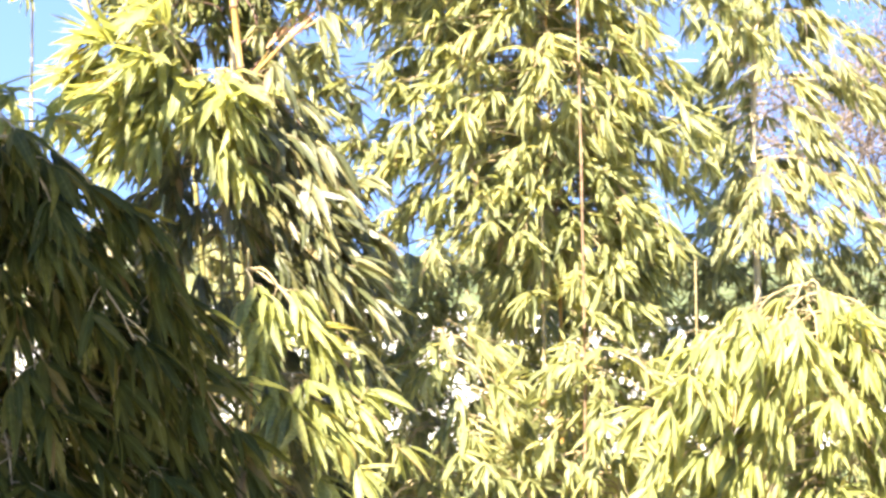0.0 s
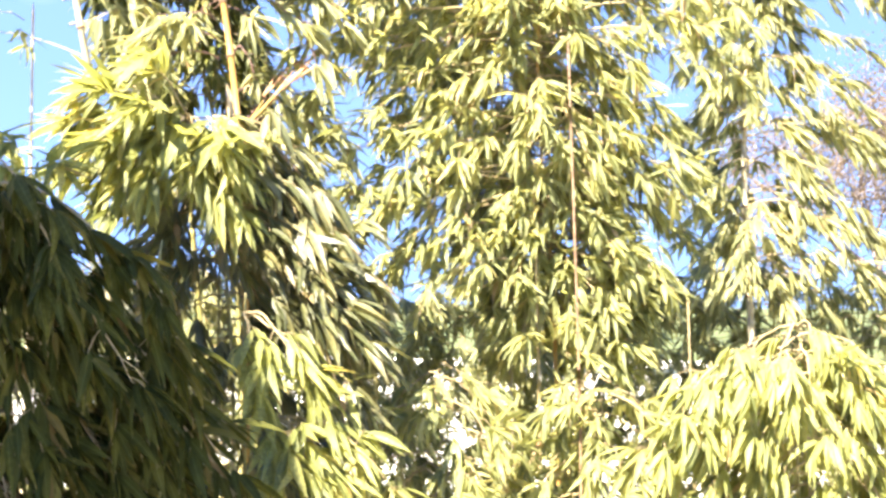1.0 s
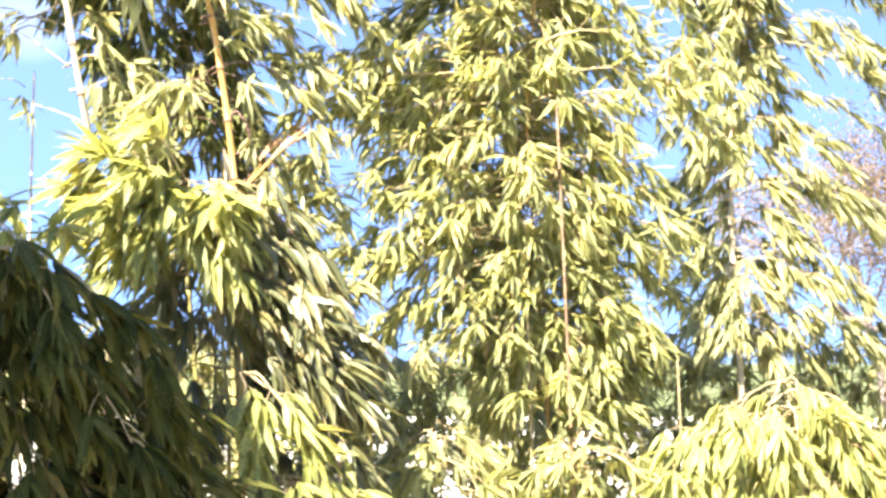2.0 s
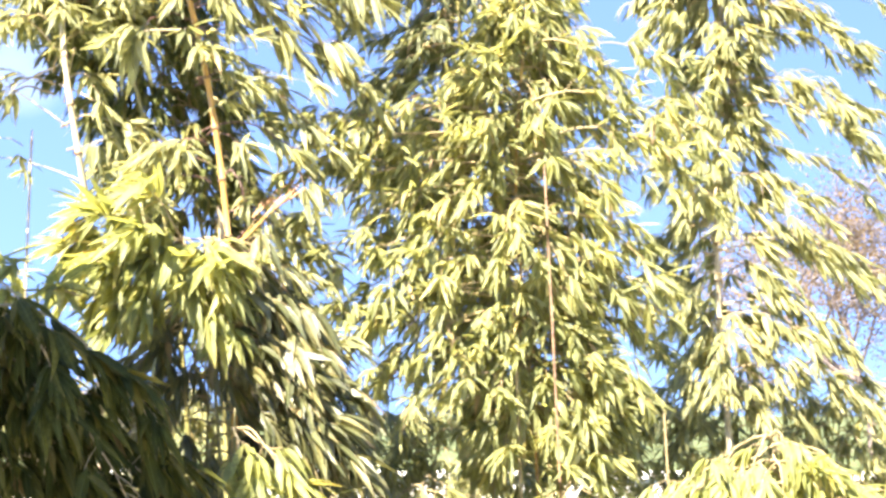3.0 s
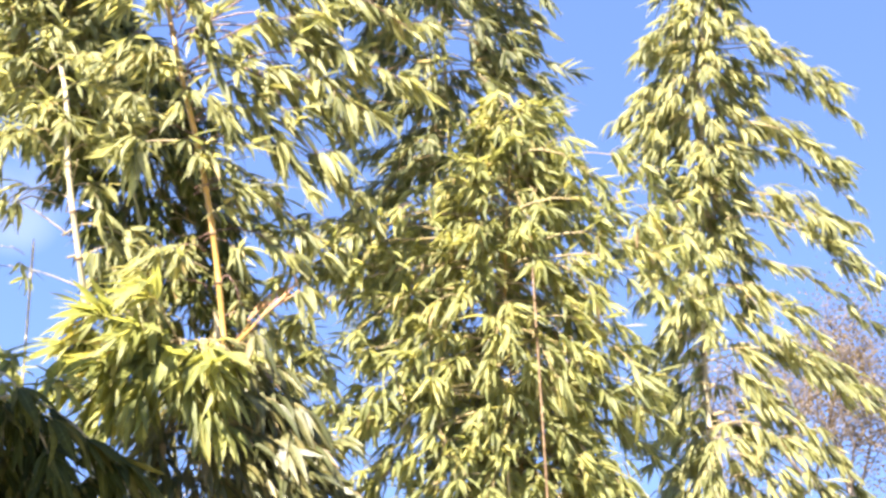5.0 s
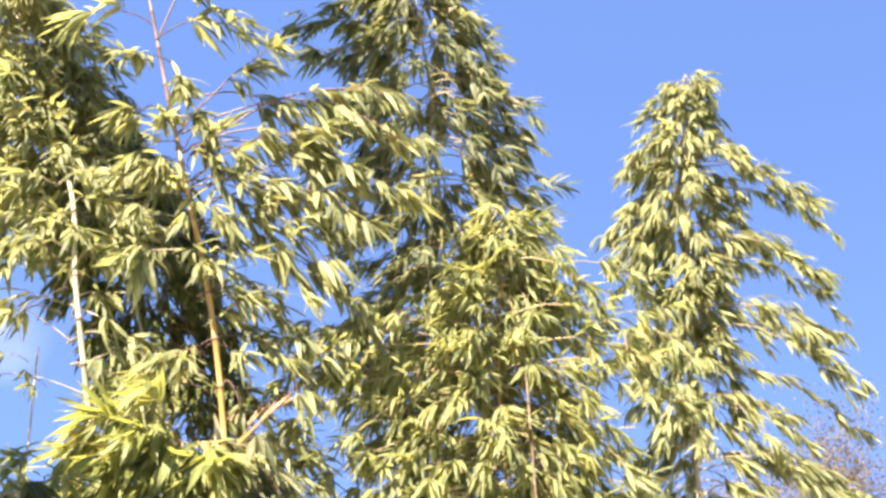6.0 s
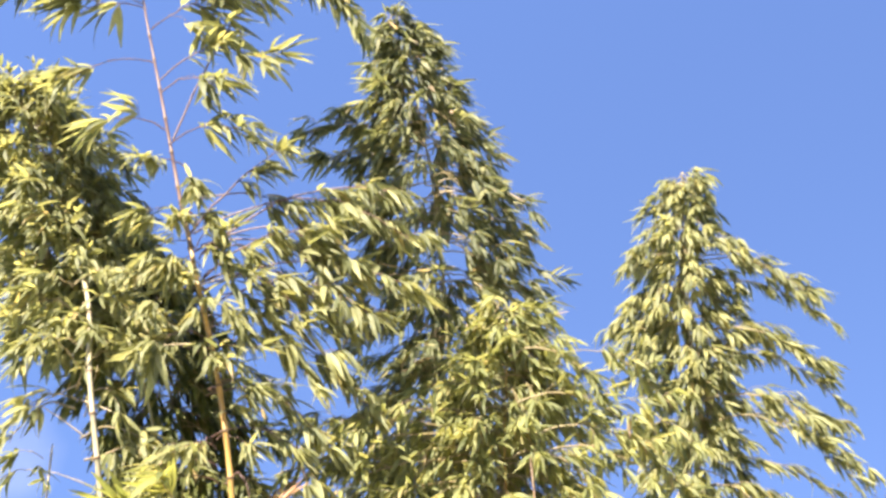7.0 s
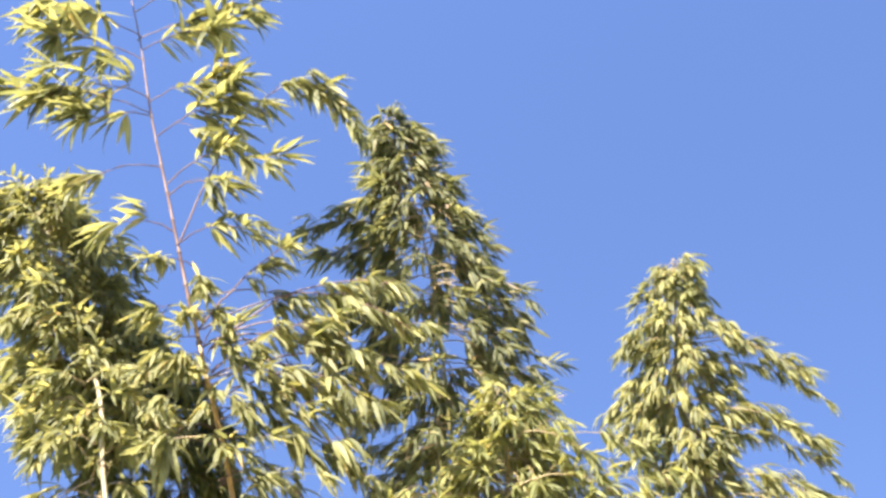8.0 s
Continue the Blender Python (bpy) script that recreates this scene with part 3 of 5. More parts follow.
def cone_bamboo():
    p = Plant("cone_bamboo", (1.38, 5.73, 0.05), "slender bamboo with a pale cane and tiers of drooping sprays", "bamboo", G, 0.177, leaf_green, None, single=260, wide=1.0, order=0.8)
    p.culm([(1.38, 5.73, 0.00), (1.38, 5.73, 1.18), (1.33, 5.73, 2.32), (1.38, 5.73, 3.51), (1.46, 5.73, 4.64)], 0.0234, 0.0035, culm_pale, 0.27, rings=True)
    p.column([(1.33, 5.73, 2.82), (1.38, 5.73, 3.50), (1.41, 5.73, 4.23), (1.49, 5.73, 4.85)], [(3.01, 0.20), (3.46, 0.27), (3.81, 0.32), (4.16, 0.32), (4.45, 0.21), (4.66, 0.05)], 96, 30, 0.7, drop=0.23, arch=0.051, thick=0.004, spread=0.116, hang=1.7, wind=0.0)
    p.column([(1.36, 5.73, 1.46), (1.36, 5.73, 1.96), (1.33, 5.73, 2.48), (1.34, 5.73, 3.06)], [(1.64, 0.36), (2.18, 0.34), (2.91, 0.27)], 50, 26, 0.7, drop=0.20, arch=0.054, thick=0.004, spread=0.117, hang=1.6, wind=0.0)
    for a, c, arch, n, hang, size in (
            ((1.42, 5.71, 4.15), (2.05, 5.60, 3.86), 0.13, 84, 1.6, 0.99),
            ((1.42, 5.71, 4.12), (1.98, 5.47, 3.79), 0.13, 60, 1.6, 0.99),
            ((1.42, 5.71, 3.70), (2.06, 5.60, 3.42), 0.14, 91, 1.6, 0.99),
            ((1.42, 5.71, 3.68), (1.94, 5.47, 3.42), 0.14, 60, 1.6, 0.99),
            ((1.37, 5.71, 3.30), (2.05, 5.60, 3.12), 0.14, 96, 1.6, 0.99),
            ((1.37, 5.71, 3.28), (1.93, 5.47, 3.10), 0.14, 67, 1.6, 0.99),
            ((1.46, 5.60, 3.16), (2.04, 5.47, 2.81), 0.14, 72, 1.6, 0.99),
            ((1.35, 5.71, 2.83), (1.84, 5.60, 2.58), 0.14, 67, 1.6, 1),
            ((1.35, 5.71, 2.82), (1.65, 5.47, 2.52), 0.14, 43, 1.6, 1)):
        p.bough(a, c, arch, n, 0.11, 0.0044, 0.25, hang, 0.05, size=size)
    p.bough((1.34, 5.71, 2.52), (2.09, 5.60, 2.31), 0.14, 91, 0.11, 0.0043, 0.25, 1.6, 0.05, size=0.98)
    p.bough((1.34, 5.71, 2.48), (1.94, 5.47, 2.27), 0.14, 72, 0.11, 0.0044, 0.25, 1.6, 0.05, size=0.99)
    p.bough((1.35, 5.71, 2.18), (1.91, 5.60, 1.93), 0.14, 79, 0.11, 0.0043, 0.25, 1.6, 0.05, size=0.98)
    p.bough((1.35, 5.71, 2.12), (1.75, 5.47, 1.86), 0.14, 60, 0.11, 0.0044, 0.25, 1.6, 0.05, size=0.98)
    p.bough((1.36, 5.71, 1.87), (1.94, 5.47, 1.72), 0.14, 60, 0.11, 0.0043, 0.25, 1.6, 0.05, size=0.97)
    for a, c, arch, n, hang, size in (
            ((1.34, 5.71, 2.32), (1.56, 5.60, 2.19), 0.14, 36, 1.6, 1),
            ((1.42, 5.71, 3.98), (2.11, 5.60, 3.70), 0.13, 48, 1.6, 0.99),
            ((1.42, 5.71, 3.59), (2.11, 5.60, 3.25), 0.14, 52, 1.6, 0.99),
            ((1.37, 5.71, 3.21), (2.15, 5.60, 2.91), 0.14, 55, 1.6, 0.98)):
        p.bough(a, c, arch, n, 0.11, 0.0044, 0.25, hang, 0.05, size=size)
    for a, c, arch, n, hang, size in (
            ((1.34, 5.71, 2.45), (2.18, 5.60, 2.18), 0.14, 55, 1.6, 0.97),
            ((1.34, 5.71, 2.96), (2.10, 5.60, 2.60), 0.14, 48, 1.6, 0.98),
            ((1.35, 5.71, 2.06), (2.07, 5.60, 1.81), 0.14, 48, 1.6, 0.97)):
        p.bough(a, c, arch, n, 0.11, 0.0043, 0.25, hang, 0.05, size=size)
    for a, c, arch, n, hang, size in (
            ((1.42, 5.71, 4.23), (1.07, 5.60, 4.08), 0.13, 67, 1.6, 1),
            ((1.39, 5.71, 3.94), (0.98, 5.60, 3.70), 0.14, 91, 1.6, 1)):
        p.bough(a, c, arch, n, 0.11, 0.0045, 0.25, hang, 0.05, size=size)
    p.bough((1.42, 5.71, 3.85), (0.98, 5.47, 3.54), 0.14, 84, 0.11, 0.0046, 0.25, 1.6, 0.05, size=1)
    p.bough((1.40, 5.71, 3.72), (1.10, 5.47, 3.38), 0.14, 60, 0.11, 0.0045, 0.25, 1.6, 0.05, size=1)
    for a, c, arch, n, hang, size in (
            ((1.34, 5.71, 3.16), (0.89, 5.60, 2.93), 0.14, 79, 1.6, 1),
            ((1.34, 5.71, 3.06), (1.01, 5.47, 2.74), 0.14, 67, 1.6, 1)):
        p.bough(a, c, arch, n, 0.11, 0.0046, 0.25, hang, 0.05, size=size)
    p.bough((1.35, 5.71, 2.87), (1.11, 5.47, 2.52), 0.14, 52, 0.11, 0.0045, 0.25, 1.6, 0.05, size=1)
    p.bough((1.34, 5.71, 2.54), (0.96, 5.60, 2.32), 0.14, 60, 0.11, 0.0046, 0.25, 1.6, 0.05, size=1)
    for a, c, arch, n, hang, size in (
            ((1.35, 5.71, 2.31), (1.12, 5.60, 2.09), 0.14, 52, 1.6, 1),
            ((1.35, 5.71, 2.06), (1.13, 5.60, 1.82), 0.14, 60, 1.6, 1)):
        p.bough(a, c, arch, n, 0.11, 0.0045, 0.25, hang, 0.05, size=size)
    p.bough((1.36, 5.71, 1.97), (1.25, 5.47, 1.73), 0.14, 43, 0.11, 0.0044, 0.25, 1.6, 0.05, size=1)
    p.sheath((1.36, 5.70, 1.87), (0.00, 0.00, 1.00), 0.178, 0.045)
    p.sheath((1.34, 5.70, 2.70), (0.05, 0.00, 1.00), 0.181, 0.045)
    p.finish()


def dark_bamboo():
    p = Plant("dark_bamboo", (-0.94, 5.07, 0.05), "bamboo column behind the canes, leaf colour darkened for shade", "bamboo", G, 0.175, leaf_shaded_back, None, single=160, wide=1.0)
    p.culm([(-0.88, 4.87, 0.00), (-0.89, 4.87, 1.09), (-1.00, 4.87, 2.20), (-1.29, 4.87, 3.21), (-1.74, 4.87, 4.16)], 0.0126, 0.0036, culm_green, 0.27)
    p.column([(-1.00, 4.87, 2.22), (-1.18, 4.87, 2.87), (-1.41, 4.87, 3.52), (-1.74, 4.87, 4.16)], [(2.37, 0.31), (2.71, 0.43), (3.25, 0.44), (3.72, 0.36), (4.07, 0.18)], 120, 34, 0.5, drop=0.21, arch=0.053, thick=0.004, spread=0.119, hang=1.5, wind=0.18)
    p.finish()


def tall_bamboo():
    p = Plant("tall_bamboo", (-1.12, 4.27, 0.05), "tall bamboo with pale cream canes and a dense dark leafy column", "bamboo", G, 0.182, leaf_green, None, single=260, wide=1.0, order=0.3)
    p.culm([(-1.10, 3.95, 0.00), (-1.13, 3.92, 1.20), (-1.20, 3.90, 2.18), (-1.33, 3.90, 2.86), (-1.43, 4.10, 3.22), (-1.75, 4.50, 3.90), (-2.02, 4.60, 4.56)], 0.0130, 0.0080, culm_pale, 0.26, rings=True)
    p.culm([(-0.97, 4.60, 0.00), (-0.99, 4.60, 1.29), (-1.17, 4.60, 2.57), (-1.56, 4.60, 3.74), (-2.07, 4.53, 4.75)], 0.0144, 0.0034, culm_green, 0.25)
    p.column([(-1.41, 4.64, 3.07), (-1.67, 4.60, 3.67), (-1.91, 4.57, 4.24), (-2.05, 4.53, 4.76)], [(3.25, 0.31), (3.71, 0.41), (4.23, 0.39), (4.52, 0.28), (4.65, 0.09)], 125, 34, 0.85, drop=0.19, arch=0.050, thick=0.004, spread=0.116, hang=1.15, wind=0.18)
    p.bough((-1.43, 4.11, 2.83), (-1.64, 4.00, 2.71), 0.088, 22, 0.09, 0.0045, 0.25, 1.1, 0.18, size=0.99)
    for a, c, arch, n, hang, size in (
            ((-1.40, 4.11, 2.83), (-1.20, 3.93, 2.72), 0.089, 16, 1.1, 1),
            ((-1.40, 4.11, 2.67), (-1.07, 4.00, 2.57), 0.089, 36, 1.1, 1)):
        p.bough(a, c, arch, n, 0.09, 0.0046, 0.25, hang, 0.18, size=size)
    p.bough((-1.45, 4.13, 2.97), (-1.54, 4.00, 3.06), 0.086, 26, 0.09, 0.0045, 0.25, 1.1, 0.18, size=0.99)
    p.bough((-1.45, 4.13, 2.88), (-1.28, 4.00, 2.97), 0.087, 24, 0.09, 0.0046, 0.25, 1.1, 0.18, size=1)
    for a, c, arch, n, hang, size in (
            ((-1.45, 4.13, 3.06), (-1.64, 4.00, 2.92), 0.087, 30, 1.1, 0.99),
            ((-1.44, 4.13, 2.79), (-1.64, 4.00, 2.62), 0.088, 20, 1.1, 0.99),
            ((-1.47, 4.13, 3.20), (-1.73, 4.00, 3.16), 0.086, 28, 1.1, 0.99)):
        p.bough(a, c, arch, n, 0.09, 0.0045, 0.25, hang, 0.18, size=size)
    p.bough((-1.47, 4.13, 3.25), (-1.27, 4.00, 3.17), 0.087, 28, 0.09, 0.0046, 0.25, 1.1, 0.18, size=1)
    p.bough((-1.51, 4.13, 3.34), (-1.62, 4.00, 3.29), 0.085, 28, 0.09, 0.0045, 0.25, 1.1, 0.18, size=0.99)
    p.bough((-1.51, 4.13, 3.34), (-1.33, 4.00, 3.33), 0.086, 28, 0.09, 0.0046, 0.25, 1.1, 0.18, size=1)
    p.bough((-1.45, 4.13, 3.06), (-1.36, 3.93, 3.04), 0.087, 22, 0.09, 0.0045, 0.25, 1.1, 0.18, size=1)
    p.bough((-1.39, 4.13, 2.58), (-1.10, 4.00, 2.41), 0.09, 26, 0.09, 0.0046, 0.25, 1.1, 0.18, size=1)
    p.straw((-1.32, 4.12, 2.47), (-0.85, -0.37, 0.37), 0.20)
    p.straw((-1.38, 4.12, 2.67), (-0.73, -0.37, 0.57), 0.26)
    p.straw((-1.42, 4.12, 2.83), (0.85, -0.37, -0.37), 0.27)
    p.straw((-1.43, 4.12, 2.90), (-0.78, -0.36, -0.52), 0.24)
    p.straw((-1.35, 4.12, 2.58), (0.87, -0.38, 0.32), 0.18)
    p.straw((-1.40, 4.12, 2.76), (0.24, -0.34, 0.91), 0.23)
    p.sheath((-1.28, 4.10, 2.35), (-0.20, 0.00, 1.00), 0.110, 0.032)
    p.sheath((-1.21, 4.10, 2.00), (-0.15, 0.00, 1.00), 0.108, 0.032)
    p.finish()


def bushy_bamboo():
    p = Plant("bushy_bamboo", (0.30, 4.27, 0.05), "bushy light green bamboo with thin orange brown stems", "bamboo", G, 0.152, leaf_pale, None, single=300, wide=0.95, order=0.15)
    p.culm([(0.35, 4.27, 0.00), (0.34, 4.27, 0.86), (0.31, 4.27, 1.67), (0.25, 4.27, 2.48), (0.30, 4.27, 3.24)], 0.0099, 0.0028, culm_gold, 0.19, rings=True)
    p.culm([(0.18, 4.33, 0.00), (0.18, 4.33, 0.88), (0.15, 4.33, 1.71), (0.07, 4.33, 2.55)], 0.0117, 0.0037, culm_pale, 0.22)
    p.column([(0.33, 4.27, 1.30), (0.29, 4.27, 1.96), (0.24, 4.27, 2.62), (0.30, 4.27, 3.24)], [(1.48, 0.24), (1.80, 0.38), (2.16, 0.50), (2.55, 0.47), (2.81, 0.37), (3.02, 0.24), (3.22, 0.09)], 150, 34, 0.6, drop=0.20, arch=0.054, thick=0.004, spread=0.121, hang=1.15, wind=0.15)
    for a, c, arch, n, hang, size in (
            ((0.17, 4.16, 2.72), (-0.48, 3.97, 2.63), 0.11, 50, 1.1, 1),
            ((0.17, 4.16, 2.63), (-0.50, 3.97, 2.47), 0.11, 50, 1.1, 1),
            ((0.17, 4.16, 2.55), (-0.43, 3.97, 2.33), 0.11, 50, 1.1, 1),
            ((0.17, 4.16, 2.46), (-0.37, 3.97, 2.22), 0.11, 44, 1.1, 1),
            ((0.17, 4.16, 2.72), (-0.31, 3.97, 2.59), 0.11, 50, 1.1, 1),
            ((0.20, 4.20, 2.65), (-0.53, 4.07, 2.63), 0.11, 84, 1.1, 1),
            ((0.20, 4.20, 2.62), (-0.41, 4.07, 2.49), 0.11, 80, 1.1, 1),
            ((0.20, 4.20, 2.58), (-0.27, 4.07, 2.47), 0.11, 70, 1.1, 1),
            ((0.20, 4.20, 2.55), (-0.16, 4.07, 2.39), 0.11, 66, 1.1, 1),
            ((-0.11, 4.20, 2.48), (-0.27, 4.07, 2.17), 0.11, 36, 1.1, 1)):
        p.bough(a, c, arch, n, 0.11, 0.0047, 0.25, hang, 0.18, size=size)
    for a, c, arch, n, hang, size in (
            ((0.08, 4.20, 2.46), (-0.14, 4.07, 2.20), 0.11, 36, 1.1, 1),
            ((0.22, 4.13, 2.26), (-0.37, 4.00, 2.13), 0.11, 50, 1.1, 1)):
        p.bough(a, c, arch, n, 0.11, 0.0047, 0.25, hang, 0.18, size=size)
    for a, c, arch, n, hang, size in (
            ((0.22, 4.13, 2.13), (-0.40, 4.00, 1.99), 0.11, 44, 1.1, 1),
            ((0.23, 4.13, 2.10), (-0.31, 3.97, 1.89), 0.11, 44, 1.1, 0.99),
            ((0.23, 4.13, 2.07), (-0.40, 4.00, 1.82), 0.11, 44, 1.1, 0.99),
            ((0.23, 4.13, 1.95), (-0.29, 3.97, 1.75), 0.11, 44, 1.1, 0.99)):
        p.bough(a, c, arch, n, 0.11, 0.0046, 0.25, hang, 0.18, size=size)
    p.bough((0.24, 4.13, 1.86), (-0.36, 4.00, 1.67), 0.11, 40, 0.11, 0.0045, 0.25, 1.1, 0.18, size=0.98)
    for a, c, arch, n, hang, size in (
            ((0.22, 4.13, 2.17), (-0.23, 4.00, 2.04), 0.11, 50, 1.1, 1),
            ((0.23, 4.13, 2.04), (-0.32, 4.00, 1.94), 0.11, 50, 1.1, 1),
            ((0.23, 4.13, 1.99), (-0.18, 4.00, 1.79), 0.11, 36, 1.1, 0.99),
            ((0.24, 4.13, 1.89), (-0.27, 4.00, 1.74), 0.11, 30, 1.1, 0.99)):
        p.bough(a, c, arch, n, 0.11, 0.0046, 0.25, hang, 0.18, size=size)
    for a, c, arch, n, hang, size in (
            ((0.24, 4.13, 1.76), (-0.16, 4.00, 1.64), 0.11, 36, 1.1, 0.98),
            ((0.31, 4.13, 2.33), (0.72, 4.07, 2.14), 0.11, 50, 1.1, 0.98),
            ((0.31, 4.13, 2.21), (0.77, 4.07, 1.97), 0.11, 50, 1.1, 0.97)):
        p.bough(a, c, arch, n, 0.11, 0.0045, 0.25, hang, 0.18, size=size)
    for a, c, arch, n, hang, size in (
            ((0.29, 4.13, 2.97), (0.59, 4.07, 2.88), 0.11, 44, 1.1, 1),
            ((0.28, 4.13, 2.55), (0.65, 4.07, 2.30), 0.11, 50, 1.1, 0.99),
            ((0.29, 4.13, 2.76), (0.69, 4.07, 2.69), 0.11, 60, 1.1, 1),
            ((0.36, 4.13, 2.64), (0.80, 4.07, 2.53), 0.11, 60, 1.1, 0.99),
            ((0.31, 4.13, 2.55), (0.82, 4.07, 2.45), 0.11, 44, 1.1, 0.99)):
        p.bough(a, c, arch, n, 0.11, 0.0046, 0.25, hang, 0.18, size=size)
    p.sheath((0.15, 4.31, 1.63), (0.00, 0.00, 1.00), 0.164, 0.036)
    p.sheath((0.15, 4.31, 1.81), (-0.05, 0.00, 1.00), 0.128, 0.037)
    for a, c, arch, n, hang, size in (
            ((0.50, 4.20, 3.00), (0.90, 4.15, 2.78), 0.12, 50, 1.3, 1.0),
            ((0.55, 4.20, 2.82), (0.98, 4.15, 2.60), 0.12, 56, 1.3, 1.0),
            ((0.55, 4.20, 2.62), (0.96, 4.15, 2.36), 0.12, 50, 1.4, 1.0)):
        p.bough(a, c, arch, n, 0.10, 0.0026, 0.3, hang, 0.1, size=size)
    p.culm([(0.38, 3.90, 0.00), (0.375, 3.90, 1.20), (0.35, 3.90, 1.90), (0.33, 3.95, 2.50)], 0.0065, 0.0030, joint_dark, 0.15)
    p.culm([(0.26, 4.10, 0.00), (0.26, 4.10, 1.10), (0.23, 4.10, 2.05)], 0.0070, 0.0050, twig_tan, 0.22)
    p.column([(0.37, 4.27, 1.40), (0.36, 4.27, 1.90), (0.33, 4.27, 2.40)], [(1.55, 0.30), (1.9, 0.42), (2.25, 0.46)], 50, 34, 0.5, drop=0.2, arch=0.05, spread=0.10, hang=1.3)
    p.finish()


def golden_bamboo():
    p = Plant("golden_bamboo", (-0.70, 4.00, 0.05), "tall bamboo with a golden cane and an open purplish top", "bamboo", G, 0.180, leaf_green, culm_purple, single=260, wide=1.0, order=0.5)
    p.culm([(-0.70, 4.00, 0.00), (-0.70, 3.95, 0.93), (-0.71, 3.85, 1.90), (-0.735, 3.85, 2.23), (-0.84, 3.85, 2.85), (-0.93, 3.87, 3.18), (-1.04, 4.00, 3.56)], 0.0135, 0.0095, culm_gold, 0.26, rings=True)
    p.culm([(-1.04, 4.00, 3.54), (-1.19, 4.00, 4.17), (-1.32, 4.00, 4.71), (-1.42, 4.00, 5.21), (-1.53, 4.00, 5.65)], 0.0080, 0.0022, culm_purple, 0.18, 'thin purple brown top of the cane', rings=True)
    p.bough((-1.31, 4.00, 4.69), (-1.97, 3.87, 4.78), 0.16, 48, 0.14, 0.0032, 0.12, 0.7, 0.18, size=1.5)
    p.bough((-1.33, 4.00, 4.78), (-1.77, 3.87, 4.69), 0.15, 38, 0.14, 0.0033, 0.12, 0.7, 0.18, size=1.7)
    p.bough((-1.30, 4.00, 4.66), (-1.59, 3.93, 4.56), 0.11, 27, 0.14, 0.0034, 0.12, 0.7, 0.18, size=1.7)
    p.bough((-1.38, 4.00, 5.03), (-1.84, 3.87, 5.15), 0.076, 42, 0.13, 0.0031, 0.12, 0.7, 0.18, size=1.5)
    p.bough((-1.41, 4.00, 5.19), (-1.89, 3.87, 5.34), 0.11, 38, 0.13, 0.003, 0.12, 0.7, 0.18, size=1.5)
    p.bough((-1.33, 4.00, 4.76), (-0.94, 3.87, 4.79), 0.1, 35, 0.14, 0.0033, 0.12, 0.7, 0.18, size=1.7)
    p.bough((-1.28, 4.00, 4.55), (-0.93, 3.87, 4.60), 0.05, 35, 0.14, 0.0034, 0.12, 0.7, 0.18, size=1.7)
    p.bough((-1.21, 4.00, 4.26), (-0.76, 3.87, 4.30), 0.21, 45, 0.15, 0.0035, 0.12, 0.7, 0.18, size=1.3)
    p.bough((-1.20, 4.00, 4.21), (-0.92, 3.87, 4.11), 0.13, 22, 0.15, 0.0036, 0.12, 0.7, 0.18, size=1.5)
    p.bough((-1.23, 4.00, 4.36), (-1.54, 3.87, 4.21), 0.075, 18, 0.15, 0.0035, 0.12, 0.7, 0.18, size=1.3)
    p.bough((-1.14, 4.00, 3.93), (-0.83, 3.87, 3.91), 0.082, 25, 0.16, 0.0037, 0.12, 0.7, 0.18, size=1.5)
    p.bough((-1.15, 4.00, 4.01), (-1.40, 3.87, 4.00), 0.053, 15, 0.15, 0.0036, 0.12, 0.7, 0.18, size=1.5)
    p.bough((-1.42, 4.00, 5.16), (-0.84, 3.87, 5.17), 0.11, 52, 0.13, 0.0031, 0.12, 0.7, 0.18, size=1.5)
    p.bough((-1.45, 4.00, 5.35), (-1.06, 3.87, 5.39), 0.083, 42, 0.13, 0.003, 0.12, 0.7, 0.18, size=1.5)
    p.bough((-1.39, 4.00, 5.10), (-1.03, 3.87, 5.03), 0.076, 31, 0.14, 0.0032, 0.12, 0.7, 0.18, size=1.5)
    p.bough((-1.47, 4.00, 5.47), (-1.56, 3.87, 5.56), 0.06, 31, 0.13, 0.003, 0.12, 0.7, 0.18, size=1.3)
    p.bough((-1.12, 4.00, 3.95), (-0.30, 3.93, 4.44), 1.12, 96, 0.09, 0.0045, 0.32, 1.3, 0.18, size=1.3)
    p.bough((-1.02, 4.00, 3.48), (-0.67, 3.93, 3.85), 0.082, 40, 0.09, 0.0055, 0.4, 0.8, 0.18, size=1)
    p.bough((-0.97, 4.00, 3.41), (-0.18, 3.93, 3.63), 0.28, 74, 0.11, 0.0056, 0.4, 1.1, 0.18, size=1)
    for a, c, arch, n, hang, size in (
            ((-0.95, 4.00, 3.29), (-0.47, 3.87, 3.41), 0.19, 40, 1.1, 1),
            ((-0.94, 4.00, 3.15), (-0.28, 3.87, 3.07), 0.26, 44, 1.6, 1.2)):
        p.bough(a, c, arch, n, 0.11, 0.0047, 0.25, hang, 0.18, size=size)
    p.bough((-0.93, 4.00, 3.06), (-0.45, 3.87, 2.93), 0.19, 18, 0.11, 0.0037, 0.5, 1.9, 0.18, size=1.3)
    for a, c, arch, n, hang, size in (
            ((-0.81, 4.03, 2.45), (-0.67, 4.00, 2.32), 0.13, 20, 1.1, 1),
            ((-0.80, 4.03, 2.32), (-0.48, 4.00, 2.20), 0.13, 30, 1.1, 1)):
        p.bough(a, c, arch, n, 0.11, 0.0047, 0.25, hang, 0.3, size=size)
